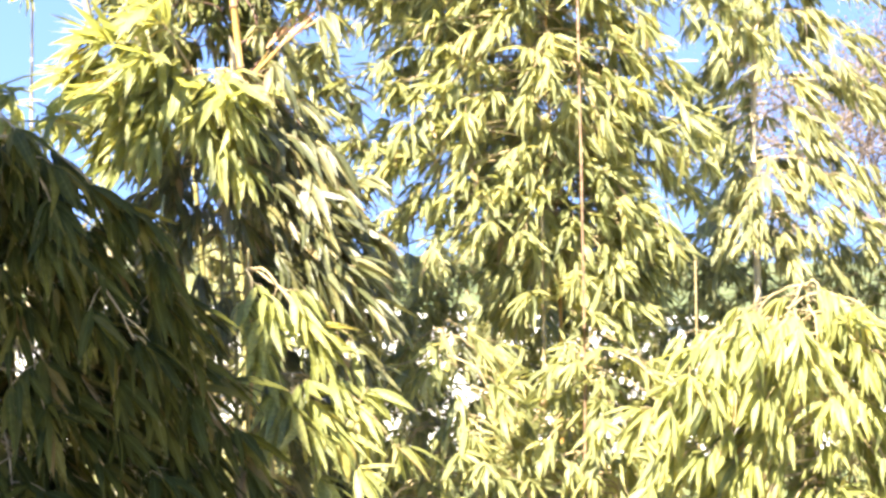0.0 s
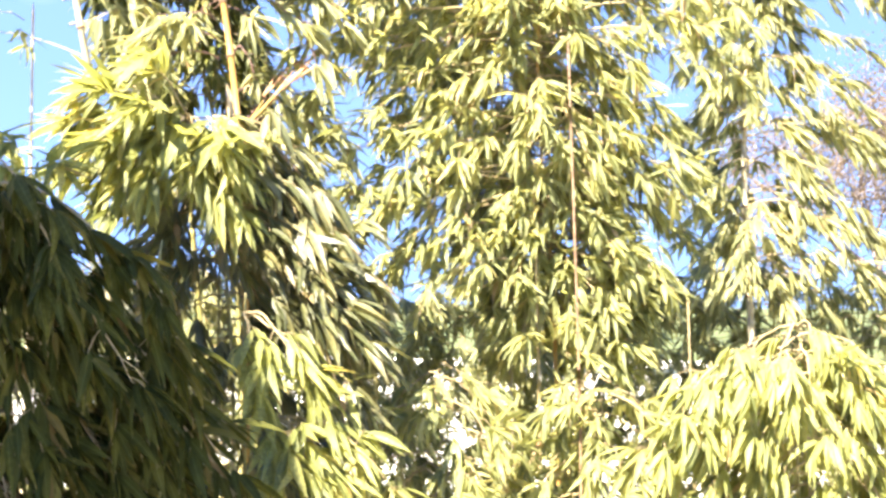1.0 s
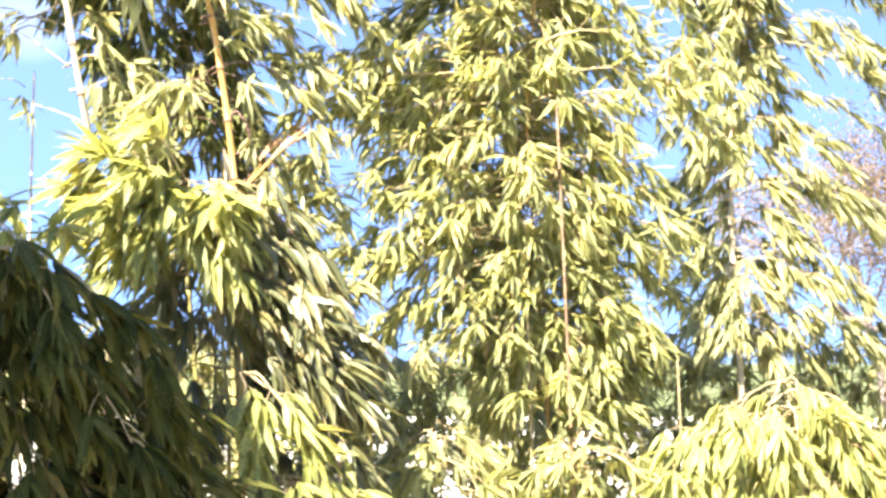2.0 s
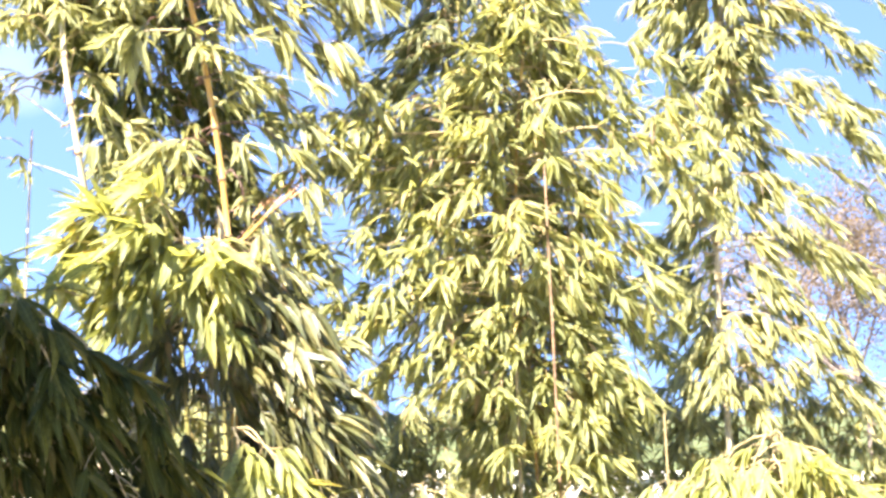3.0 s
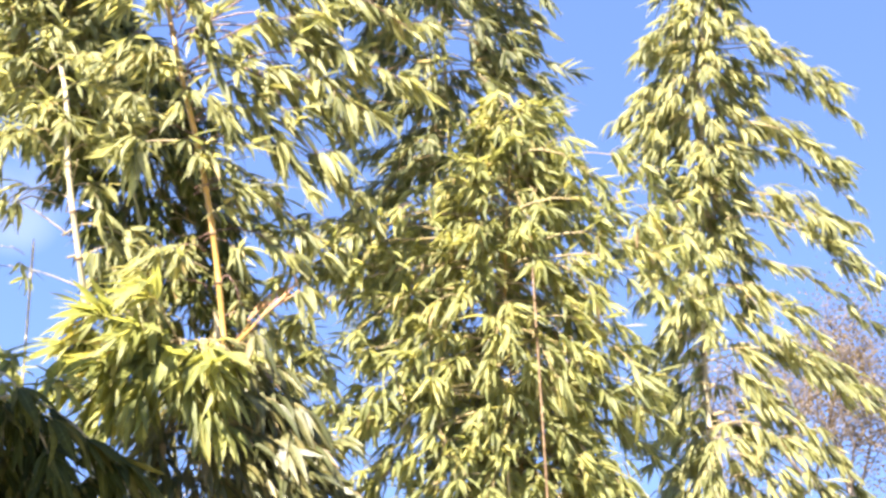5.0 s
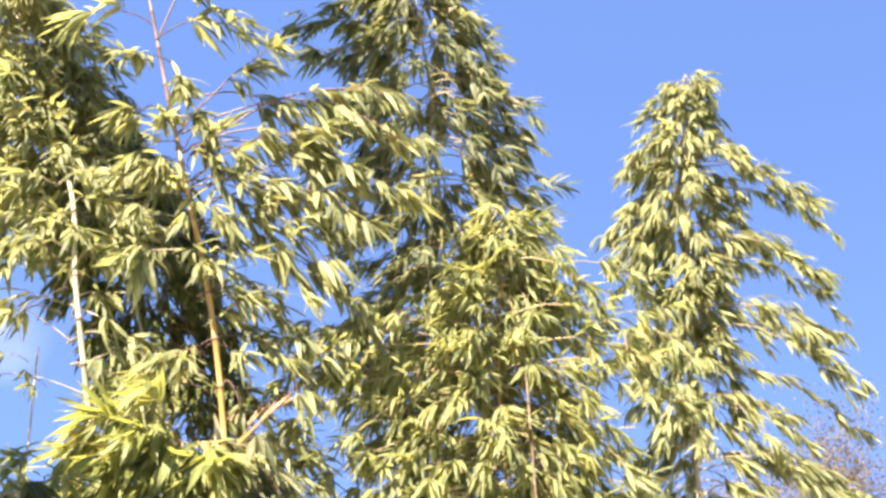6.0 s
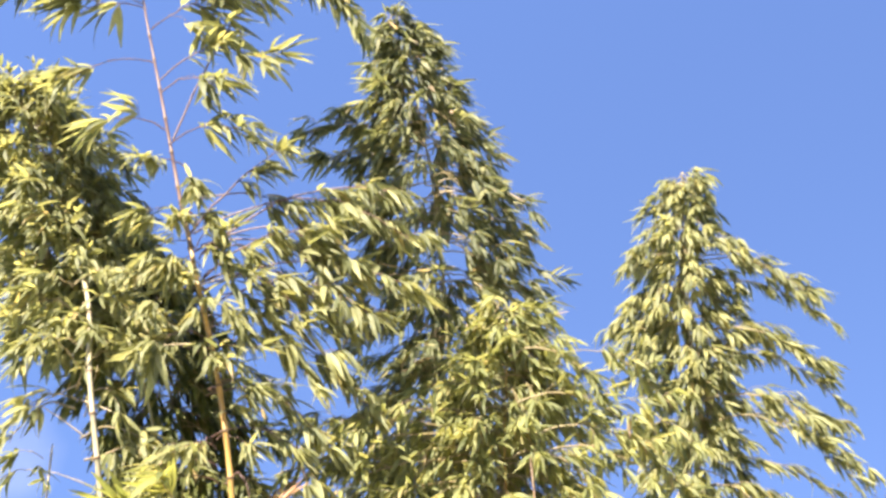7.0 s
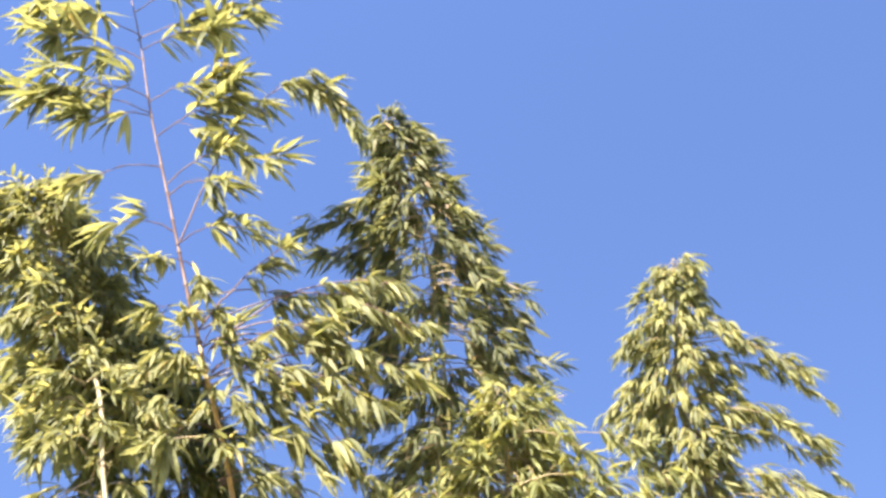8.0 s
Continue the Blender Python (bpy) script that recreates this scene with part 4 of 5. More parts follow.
    for a, c, arch, n, hang, size in (
            ((-0.78, 4.03, 2.16), (-0.55, 4.00, 2.10), 0.13, 40, 1.1, 1),
            ((-0.76, 4.03, 2.05), (-0.60, 4.00, 1.88), 0.13, 36, 1.1, 1),
            ((-0.79, 4.03, 2.21), (-0.38, 4.00, 2.12), 0.13, 30, 1.1, 1)):
        p.bough(a, c, arch, n, 0.11, 0.0046, 0.25, hang, 0.3, size=size)
    for a, c, arch, n, hang, size in (
            ((-0.96, 4.03, 3.42), (-0.63, 4.08, 3.28), 0.14, 26, 1.1, 1.1),
            ((-0.94, 4.03, 3.30), (-0.45, 4.05, 3.17), 0.14, 20, 1.1, 1.1),
            ((-0.97, 4.03, 3.46), (-0.37, 4.03, 3.32), 0.14, 30, 1.1, 1.1)):
        p.bough(a, c, arch, n, 0.11, 0.0047, 0.25, hang, 0.25, size=size)
    p.bough((-1.02, 4.03, 3.67), (-0.51, 4.08, 3.54), 0.14, 30, 0.11, 0.0046, 0.25, 1.1, 0.25, size=1.1)
    for a, c, arch, n, hang, size in (
            ((-0.93, 4.00, 3.17), (-0.66, 3.89, 3.06), 0.1, 28, 1.1, 1),
            ((-0.92, 4.00, 3.06), (-0.72, 3.89, 2.95), 0.11, 24, 1.1, 1),
            ((-0.95, 4.00, 3.28), (-0.57, 3.89, 3.16), 0.1, 28, 1.1, 1),
            ((-0.90, 4.00, 2.93), (-0.65, 3.89, 2.82), 0.11, 20, 1.1, 1),
            ((-0.88, 4.00, 2.80), (-0.71, 3.89, 2.70), 0.11, 16, 1.1, 1)):
        p.bough(a, c, arch, n, 0.1, 0.0037, 0.4, hang, 0.18, size=size)
    for a, c, arch, n, hang, size in (
            ((-0.95, 4.00, 3.24), (-0.08, 3.87, 3.16), 0.22, 54, 1.5, 1.2),
            ((-0.99, 4.00, 3.41), (-0.34, 3.93, 3.32), 0.24, 50, 1.5, 1.2),
            ((-1.00, 4.00, 3.50), (-0.10, 3.93, 3.40), 0.31, 60, 1.5, 1.2)):
        p.bough(a, c, arch, n, 0.11, 0.0047, 0.35, hang, 0.18, size=size)
    for a, c, arch, n, hang, size in (
            ((-0.91, 3.97, 3.02), (-1.06, 3.79, 2.93), 0.07, 10, 1.2, 1),
            ((-0.91, 3.97, 2.99), (-0.85, 3.79, 2.89), 0.07, 9, 1.2, 1),
            ((-0.88, 3.97, 2.80), (-0.66, 3.79, 2.71), 0.071, 14, 1.2, 1),
            ((-0.91, 3.97, 2.97), (-0.68, 3.79, 2.87), 0.071, 10, 1.2, 1),
            ((-0.84, 3.97, 2.57), (-0.97, 3.79, 2.48), 0.072, 20, 1.2, 1),
            ((-0.83, 3.97, 2.50), (-1.07, 3.79, 2.42), 0.072, 22, 1.2, 1),
            ((-0.84, 3.97, 2.59), (-0.90, 3.79, 2.50), 0.072, 16, 1.2, 1),
            ((-0.82, 3.97, 2.44), (-1.01, 3.79, 2.34), 0.072, 22, 1.2, 1),
            ((-0.85, 3.97, 2.61), (-0.69, 3.79, 2.52), 0.072, 14, 1.2, 1),
            ((-0.95, 3.97, 3.28), (-0.98, 3.79, 3.19), 0.069, 20, 1.2, 1)):
        p.bough(a, c, arch, n, 0.07, 0.0028, 0.5, hang, 0.18, size=size)
    for a, c, arch, n, hang, size in (
            ((-0.97, 3.97, 3.41), (-1.12, 3.79, 3.32), 0.068, 22, 1.2, 1),
            ((-0.99, 3.97, 3.51), (-0.88, 3.79, 3.42), 0.068, 22, 1.2, 1),
            ((-0.93, 3.97, 3.19), (-1.09, 3.79, 3.09), 0.069, 16, 1.2, 1),
            ((-0.93, 3.97, 3.13), (-0.94, 3.79, 3.04), 0.07, 14, 1.2, 1),
            ((-0.90, 3.97, 2.89), (-0.83, 3.79, 2.80), 0.071, 20, 1.2, 1),
            ((-0.90, 3.97, 2.93), (-1.10, 3.79, 2.84), 0.07, 18, 1.2, 1),
            ((-0.93, 3.97, 3.11), (-0.77, 3.79, 3.02), 0.07, 22, 1.2, 1),
            ((-0.95, 3.97, 3.33), (-1.03, 3.79, 3.23), 0.069, 24, 1.2, 1),
            ((-0.96, 3.97, 3.36), (-0.85, 3.79, 3.26), 0.069, 24, 1.2, 1),
            ((-0.95, 3.97, 3.29), (-1.18, 3.79, 3.20), 0.069, 20, 1.2, 1)):
        p.bough(a, c, arch, n, 0.07, 0.0028, 0.5, hang, 0.18, size=size)
    for a, c, arch, n, hang, size in (
            ((-0.99, 3.97, 3.55), (-1.20, 3.79, 3.45), 0.068, 22, 1.2, 1),
            ((-0.99, 3.97, 3.53), (-1.04, 3.79, 3.43), 0.068, 22, 1.2, 1),
            ((-1.02, 3.97, 3.67), (-0.97, 3.79, 3.57), 0.067, 26, 1.2, 1),
            ((-1.04, 3.97, 3.80), (-1.17, 3.79, 3.70), 0.067, 26, 1.2, 1),
            ((-0.97, 3.97, 3.43), (-0.81, 3.79, 3.33), 0.068, 20, 1.2, 1),
            ((-0.95, 3.97, 3.29), (-0.76, 3.79, 3.19), 0.069, 16, 1.2, 1)):
        p.bough(a, c, arch, n, 0.07, 0.0028, 0.5, hang, 0.18, size=size)
    p.bough((-0.78, 4.00, 2.18), (-0.58, 3.93, 2.47), 0.027, 14, 0.07, 0.0056, 0.25, 1.1, 0.18, size=1)
    p.sheath((-0.67, 3.95, 2.31), (0.45, 0.00, 0.75), 0.103, 0.008, sheath_rust)
    p.sheath((-0.66, 3.95, 2.32), (0.52, 0.09, 0.70), 0.119, 0.008, sheath_rust)
    p.sheath((-0.65, 3.95, 2.33), (0.59, -0.08, 0.65), 0.134, 0.008, sheath_rust)
    p.sheath((-0.64, 3.95, 2.34), (0.66, -0.03, 0.60), 0.103, 0.008, sheath_rust)
    p.sheath((-0.63, 3.95, 2.35), (0.73, 0.10, 0.55), 0.119, 0.008, sheath_rust)
    p.sheath((-0.61, 3.95, 2.37), (0.80, -0.05, 0.50), 0.135, 0.008, sheath_rust)
    p.sheath((-0.60, 3.95, 2.40), (0.87, -0.05, 0.45), 0.104, 0.008, sheath_rust)
    p.sheath((-0.77, 3.97, 2.17), (-0.10, 0.00, 1.00), 0.185, 0.042)
    for a, c, arch, n, hang, size in (
            ((-1.00, 4.00, 3.25), (-0.35, 3.95, 3.05), 0.16, 56, 1.5, 1.05),
            ((-0.98, 4.00, 3.10), (-0.46, 3.90, 2.78), 0.16, 50, 1.5, 1.05),
            ((-0.95, 4.00, 2.98), (-0.28, 3.95, 2.72), 0.18, 60, 1.6, 1.05),
            ((-0.90, 4.00, 2.80), (-0.40, 3.92, 2.52), 0.16, 50, 1.5, 1.0),
            ((-0.86, 4.00, 2.62), (-0.46, 3.88, 2.42), 0.14, 40, 1.4, 1.0)):
        p.bough(a, c, arch, n, 0.10, 0.0032, 0.35, hang, 0.25, size=size)
    for k in range(4):
        p.sheath((-0.71 + 0.006 * k, 3.80, 2.17 + 0.008 * k), (0.60 + 0.05 * k, 0.1 * math.sin(k * 2.0), 0.80 - 0.06 * k), 0.13 + 0.03 * (k % 3), 0.007, culm_gold)
    for k in range(5):
        p.sheath((-0.60 + 0.012 * k, 3.79, 2.29 + 0.010 * k), (0.55 + 0.06 * k, 0.1 * math.sin(k * 2.0), 0.70 - 0.05 * k), 0.08 + 0.02 * (k % 3), 0.009, sheath_rust)
    # long single leaves that hang in front of the canes
    p.straw((-0.90, 3.84, 2.94), (-0.95, -0.25, -0.02), 0.17)
    for d, size in (((0.05, -0.10, -1.0), 0.24), ((-0.55, -0.10, -0.55), 0.20), ((0.35, -0.10, -0.80), 0.20), ((-0.25, -0.05, -0.90), 0.22), ((0.70, 0.0, -0.40), 0.17), ((-0.75, 0.0, -0.25), 0.17), ((0.12, -0.2, -0.9), 0.18)):
        p.add_leaf(np.array((-1.06, 3.79, 2.91)), np.array(d), size)
    p.straw((-0.93, 3.87, 3.20), (0.85, -0.30, 0.20), 0.16)
    for d, size in (((-0.80, -0.1, -0.50), 0.21), ((0.30, -0.1, -0.85), 0.19), ((0.80, 0.0, -0.40), 0.17), ((-0.30, -0.1, -0.85), 0.18)):
        p.add_leaf(np.array((-0.80, 3.82, 3.20)), np.array(d), size)
    p.finish()


def arching_bamboo():
    p = Plant("arching_bamboo", (-0.77, 3.93, 0.05), "arching bamboo with sunlit yellow green hanging sprays", "bamboo", G, 0.191, leaf_yellow, None, single=300, wide=1.0, order=0.4)
    p.culm([(-0.74, 3.94, 0.00), (-0.74, 3.94, 0.75), (-0.75, 3.91, 1.47), (-0.82, 3.84, 2.19)], 0.0108, 0.0046, culm_green, 0.22)
    p.culm([(-0.68, 3.84, 0.00), (-0.68, 3.84, 0.58), (-0.67, 3.76, 1.13), (-0.65, 3.60, 1.66)], 0.0090, 0.0036, culm_green, 0.21)
    for a, c, arch, n, hang, size in (
            ((-0.88, 3.79, 2.20), (-0.97, 3.57, 2.35), 0.045, 12, 0.3, 1.15),
            ((-0.88, 3.79, 2.20), (-1.03, 3.56, 2.26), 0.045, 14, 0.4, 1.15),
            ((-0.88, 3.79, 2.20), (-1.05, 3.61, 2.19), 0.045, 16, 0.6, 1.15)):
        p.bough(a, c, arch, n, 0.06, 0.0037, 0.45, hang, -0.15, size=size)
    p.bough((-0.88, 3.79, 2.20), (-1.04, 3.55, 2.10), 0.045, 20, 0.06, 0.0036, 0.45, 0.9, -0.15, size=1.15)
    for a, c, arch, n, hang, size in (
            ((-0.88, 3.79, 2.20), (-0.94, 3.55, 2.19), 0.045, 20, 0.8, 1.15),
            ((-0.88, 3.79, 2.20), (-0.95, 3.60, 2.10), 0.045, 24, 1.1, 1.15),
            ((-0.88, 3.79, 2.20), (-0.88, 3.60, 2.12), 0.045, 26, 1.3, 1.15)):
        p.bough(a, c, arch, n, 0.06, 0.0037, 0.45, hang, -0.15, size=size)
    p.bough((-0.88, 3.79, 2.20), (-1.04, 3.64, 2.04), 0.045, 20, 0.06, 0.0036, 0.45, 1.1, -0.15, size=1.15)
    p.bough((-0.88, 3.79, 2.20), (-0.83, 3.61, 2.05), 0.045, 26, 0.06, 0.0037, 0.45, 1.5, -0.15, size=1.15)
    p.bough((-0.88, 3.79, 2.20), (-0.94, 3.60, 2.00), 0.045, 26, 0.06, 0.0036, 0.45, 1.4, -0.15, size=1.15)
    p.bough((-0.88, 3.79, 2.20), (-0.76, 3.60, 2.07), 0.045, 24, 0.06, 0.0037, 0.45, 1.5, -0.15, size=1.15)
    p.bough((-0.88, 3.79, 2.20), (-0.76, 3.57, 1.93), 0.045, 30, 0.06, 0.0036, 0.45, 1.5, -0.15, size=1.15)
    for a, c, arch, n, hang, size in (
            ((-0.88, 3.79, 2.20), (-0.70, 3.55, 2.09), 0.045, 26, 1.3, 1.15),
            ((-0.88, 3.79, 2.20), (-0.66, 3.57, 2.04), 0.046, 30, 1.4, 1.15)):
        p.bough(a, c, arch, n, 0.06, 0.0037, 0.45, hang, -0.15, size=size)
    p.bough((-0.88, 3.79, 2.20), (-0.66, 3.62, 1.88), 0.045, 30, 0.06, 0.0036, 0.45, 1.5, -0.15, size=1.15)
    for a, c, arch, n, hang, size in (
            ((-0.64, 3.55, 1.60), (-0.59, 3.44, 1.37), 0.045, 30, 1.2, 1.1),
            ((-0.64, 3.55, 1.60), (-0.44, 3.44, 1.41), 0.045, 20, 1.2, 1.1),
            ((-0.64, 3.55, 1.60), (-0.37, 3.44, 1.30), 0.045, 20, 1.2, 1.1)):
        p.bough(a, c, arch, n, 0.09, 0.0045, 0.25, hang, 0.18, size=size)
    for a, c, arch, n, hang, size in (
            ((-0.52, 3.49, 1.30), (-0.39, 3.41, 1.03), 0.044, 20, 1.2, 1.1),
            ((-0.52, 3.49, 1.30), (-0.30, 3.41, 1.05), 0.045, 22, 1.2, 1.1),
            ((-0.52, 3.49, 1.30), (-0.19, 3.41, 1.09), 0.045, 22, 1.2, 1.1),
            ((-0.52, 3.49, 1.30), (-0.45, 3.41, 1.12), 0.045, 20, 1.2, 1.1),
            ((-0.52, 3.49, 1.30), (-0.54, 3.41, 1.14), 0.045, 20, 1.2, 1.1)):
        p.bough(a, c, arch, n, 0.08, 0.0045, 0.25, hang, 0.3, size=size)
    head = (-0.98, 3.76, 2.26)
    for x, z, n, hang in ((-1.20, 2.16, 22, 0.7), (-1.18, 2.02, 28, 1.0), (-1.12, 1.93, 30, 1.2), (-1.04, 1.90, 30, 1.3), (-1.14, 2.30, 20, 0.3), (-0.96, 1.96, 30, 1.3), (-1.08, 2.14, 26, 0.9)):
        p.bough(head, (x, 3.68 + 0.06 * rng.random(), z), 0.06, n, 0.06, 0.0037, 0.4, hang, -0.1, size=1.2)
    p.finish()


def weeping_bamboo():
    # the arching bamboo's shaded sprays, split off for a darker leaf colour
    p = Plant("weeping_bamboo", (-0.65, 4.07, 0.05), "weeping bamboo with long glossy hanging sprays, olive darkened for shade", "bamboo", G, 0.190, leaf_shaded_gloss, None, single=280, wide=1.0, order=0.6)
    p.culm([(-0.63, 4.03, 0.00), (-0.63, 4.03, 0.75), (-0.67, 3.96, 1.47), (-0.78, 3.87, 2.19)], 0.0099, 0.0037, culm_green, 0.22)
    p.culm([(-0.86, 4.14, 0.00), (-0.86, 4.14, 0.64), (-0.84, 4.12, 1.26), (-0.83, 4.07, 1.87)], 0.0090, 0.0036, culm_green, 0.22)
    for a, c, arch, n, hang, size in (
            ((-0.80, 3.81, 2.21), (-0.69, 3.68, 2.07), 0.027, 30, 1.5, 1.2),
            ((-0.80, 3.81, 2.21), (-0.59, 3.70, 1.98), 0.027, 40, 1.5, 1.2),
            ((-0.80, 3.81, 2.21), (-0.49, 3.65, 1.88), 0.027, 44, 1.5, 1.2)):
        p.bough(a, c, arch, n, 0.1, 0.0046, 0.25, hang, 0.3, size=size)
    for a, c, arch, n, hang, size in (
            ((-0.80, 3.81, 2.21), (-0.41, 3.76, 1.78), 0.027, 40, 1.5, 1.2),
            ((-0.80, 3.81, 2.21), (-0.54, 3.67, 1.80), 0.027, 40, 1.5, 1.2),
            ((-0.80, 3.81, 2.21), (-0.65, 3.69, 1.85), 0.027, 44, 1.5, 1.2),
            ((-0.80, 3.81, 2.21), (-0.72, 3.77, 1.76), 0.027, 44, 1.5, 1.2),
            ((-0.80, 3.81, 2.21), (-0.35, 3.72, 1.75), 0.027, 36, 1.5, 1.2),
            ((-0.80, 3.81, 2.21), (-0.30, 3.77, 1.64), 0.027, 36, 1.5, 1.2)):
        p.bough(a, c, arch, n, 0.1, 0.0045, 0.25, hang, 0.3, size=size)
    for a, c, arch, n, hang, size in (
            ((-0.72, 3.71, 1.92), (-0.62, 3.66, 1.69), 0.09, 40, 1.1, 1.1),
            ((-0.72, 3.71, 1.92), (-0.47, 3.67, 1.62), 0.09, 54, 1.1, 1.1),
            ((-0.72, 3.71, 1.92), (-0.32, 3.59, 1.50), 0.09, 66, 1.1, 1.1),
            ((-0.72, 3.71, 1.92), (-0.27, 3.65, 1.44), 0.091, 60, 1.1, 1.1),
            ((-0.72, 3.71, 1.92), (-0.35, 3.64, 1.32), 0.09, 50, 1.1, 1.1),
            ((-0.72, 3.71, 1.92), (-0.51, 3.69, 1.53), 0.09, 50, 1.1, 1.1),
            ((-0.72, 3.71, 1.92), (-0.40, 3.62, 1.57), 0.09, 60, 1.1, 1.1),
            ((-0.72, 3.71, 1.92), (-0.30, 3.65, 1.37), 0.09, 50, 1.1, 1.1)):
        p.bough(a, c, arch, n, 0.1, 0.0045, 0.25, hang, 0.4, size=size)
    p.column([(-0.78, 4.07, 0.39), (-0.79, 4.07, 0.99), (-0.80, 4.05, 1.57), (-0.84, 4.00, 2.16)], [(0.58, 0.44), (1.14, 0.45), (1.69, 0.38), (2.10, 0.24)], 84, 30, 0.6, drop=0.22, arch=0.054, thick=0.004, spread=0.117, hang=1.15, wind=0.18)
    p.finish()


def low_bamboo():
    p = Plant("low_bamboo", (1.06, 3.73, 0.05), "low mounded bamboo with bright sunlit hanging leaves", "bamboo", G, 0.164, leaf_yellow, None, single=300, wide=1.0, order=0.35)
    p.culm([(0.87, 3.78, 0.00), (0.87, 3.78, 0.55), (0.82, 3.74, 1.01), (0.74, 3.67, 1.47)], 0.0090, 0.0035, culm_green, 0.21)
    p.culm([(1.04, 3.78, 0.00), (1.04, 3.78, 0.55), (1.02, 3.74, 1.01), (0.99, 3.67, 1.47)], 0.0090, 0.0035, culm_green, 0.21)
    p.culm([(1.17, 3.78, 0.00), (1.17, 3.78, 0.55), (1.16, 3.74, 1.02), (1.17, 3.67, 1.47)], 0.0090, 0.0034, culm_green, 0.20)
    p.culm([(1.30, 3.78, 0.00), (1.30, 3.78, 0.56), (1.31, 3.74, 1.02), (1.36, 3.67, 1.48)], 0.0090, 0.0034, culm_green, 0.20)
    p.column([(1.08, 3.72, 0.36), (1.06, 3.70, 0.78), (1.03, 3.68, 1.18), (1.00, 3.67, 1.58)], [(0.55, 0.53), (0.92, 0.51), (1.20, 0.45), (1.38, 0.36), (1.52, 0.19)], 80, 34, 0.6, drop=0.30, arch=0.051, thick=0.004, spread=0.112, hang=1.9, wind=0.0)
    for a, c, arch, n, hang, size in (
            ((0.87, 3.67, 1.47), (0.50, 3.47, 1.16), 0.11, 44, 1.8, 1),
            ((0.90, 3.67, 1.47), (0.61, 3.47, 1.25), 0.11, 44, 1.8, 1)):
        p.bough(a, c, arch, n, 0.1, 0.0044, 0.25, hang, 0.0, size=size)
    p.bough((0.93, 3.67, 1.47), (0.79, 3.47, 1.35), 0.1, 44, 0.1, 0.0043, 0.25, 1.8, 0.0, size=1)
    p.bough((0.96, 3.67, 1.47), (0.92, 3.47, 1.37), 0.1, 44, 0.09, 0.0043, 0.25, 1.8, 0.0, size=1)
    for a, c, arch, n, hang, size in (
            ((0.99, 3.67, 1.47), (1.10, 3.47, 1.33), 0.1, 44, 1.8, 0.99),
            ((1.02, 3.67, 1.47), (1.23, 3.47, 1.30), 0.1, 44, 1.8, 0.98),
            ((1.04, 3.67, 1.47), (1.32, 3.47, 1.27), 0.1, 44, 1.8, 0.97)):
        p.bough(a, c, arch, n, 0.09, 0.0042, 0.25, hang, 0.0, size=size)
    p.bough((0.89, 3.67, 1.47), (0.57, 3.47, 1.01), 0.1, 44, 0.1, 0.0044, 0.25, 1.8, 0.0, size=1)
    p.finish()


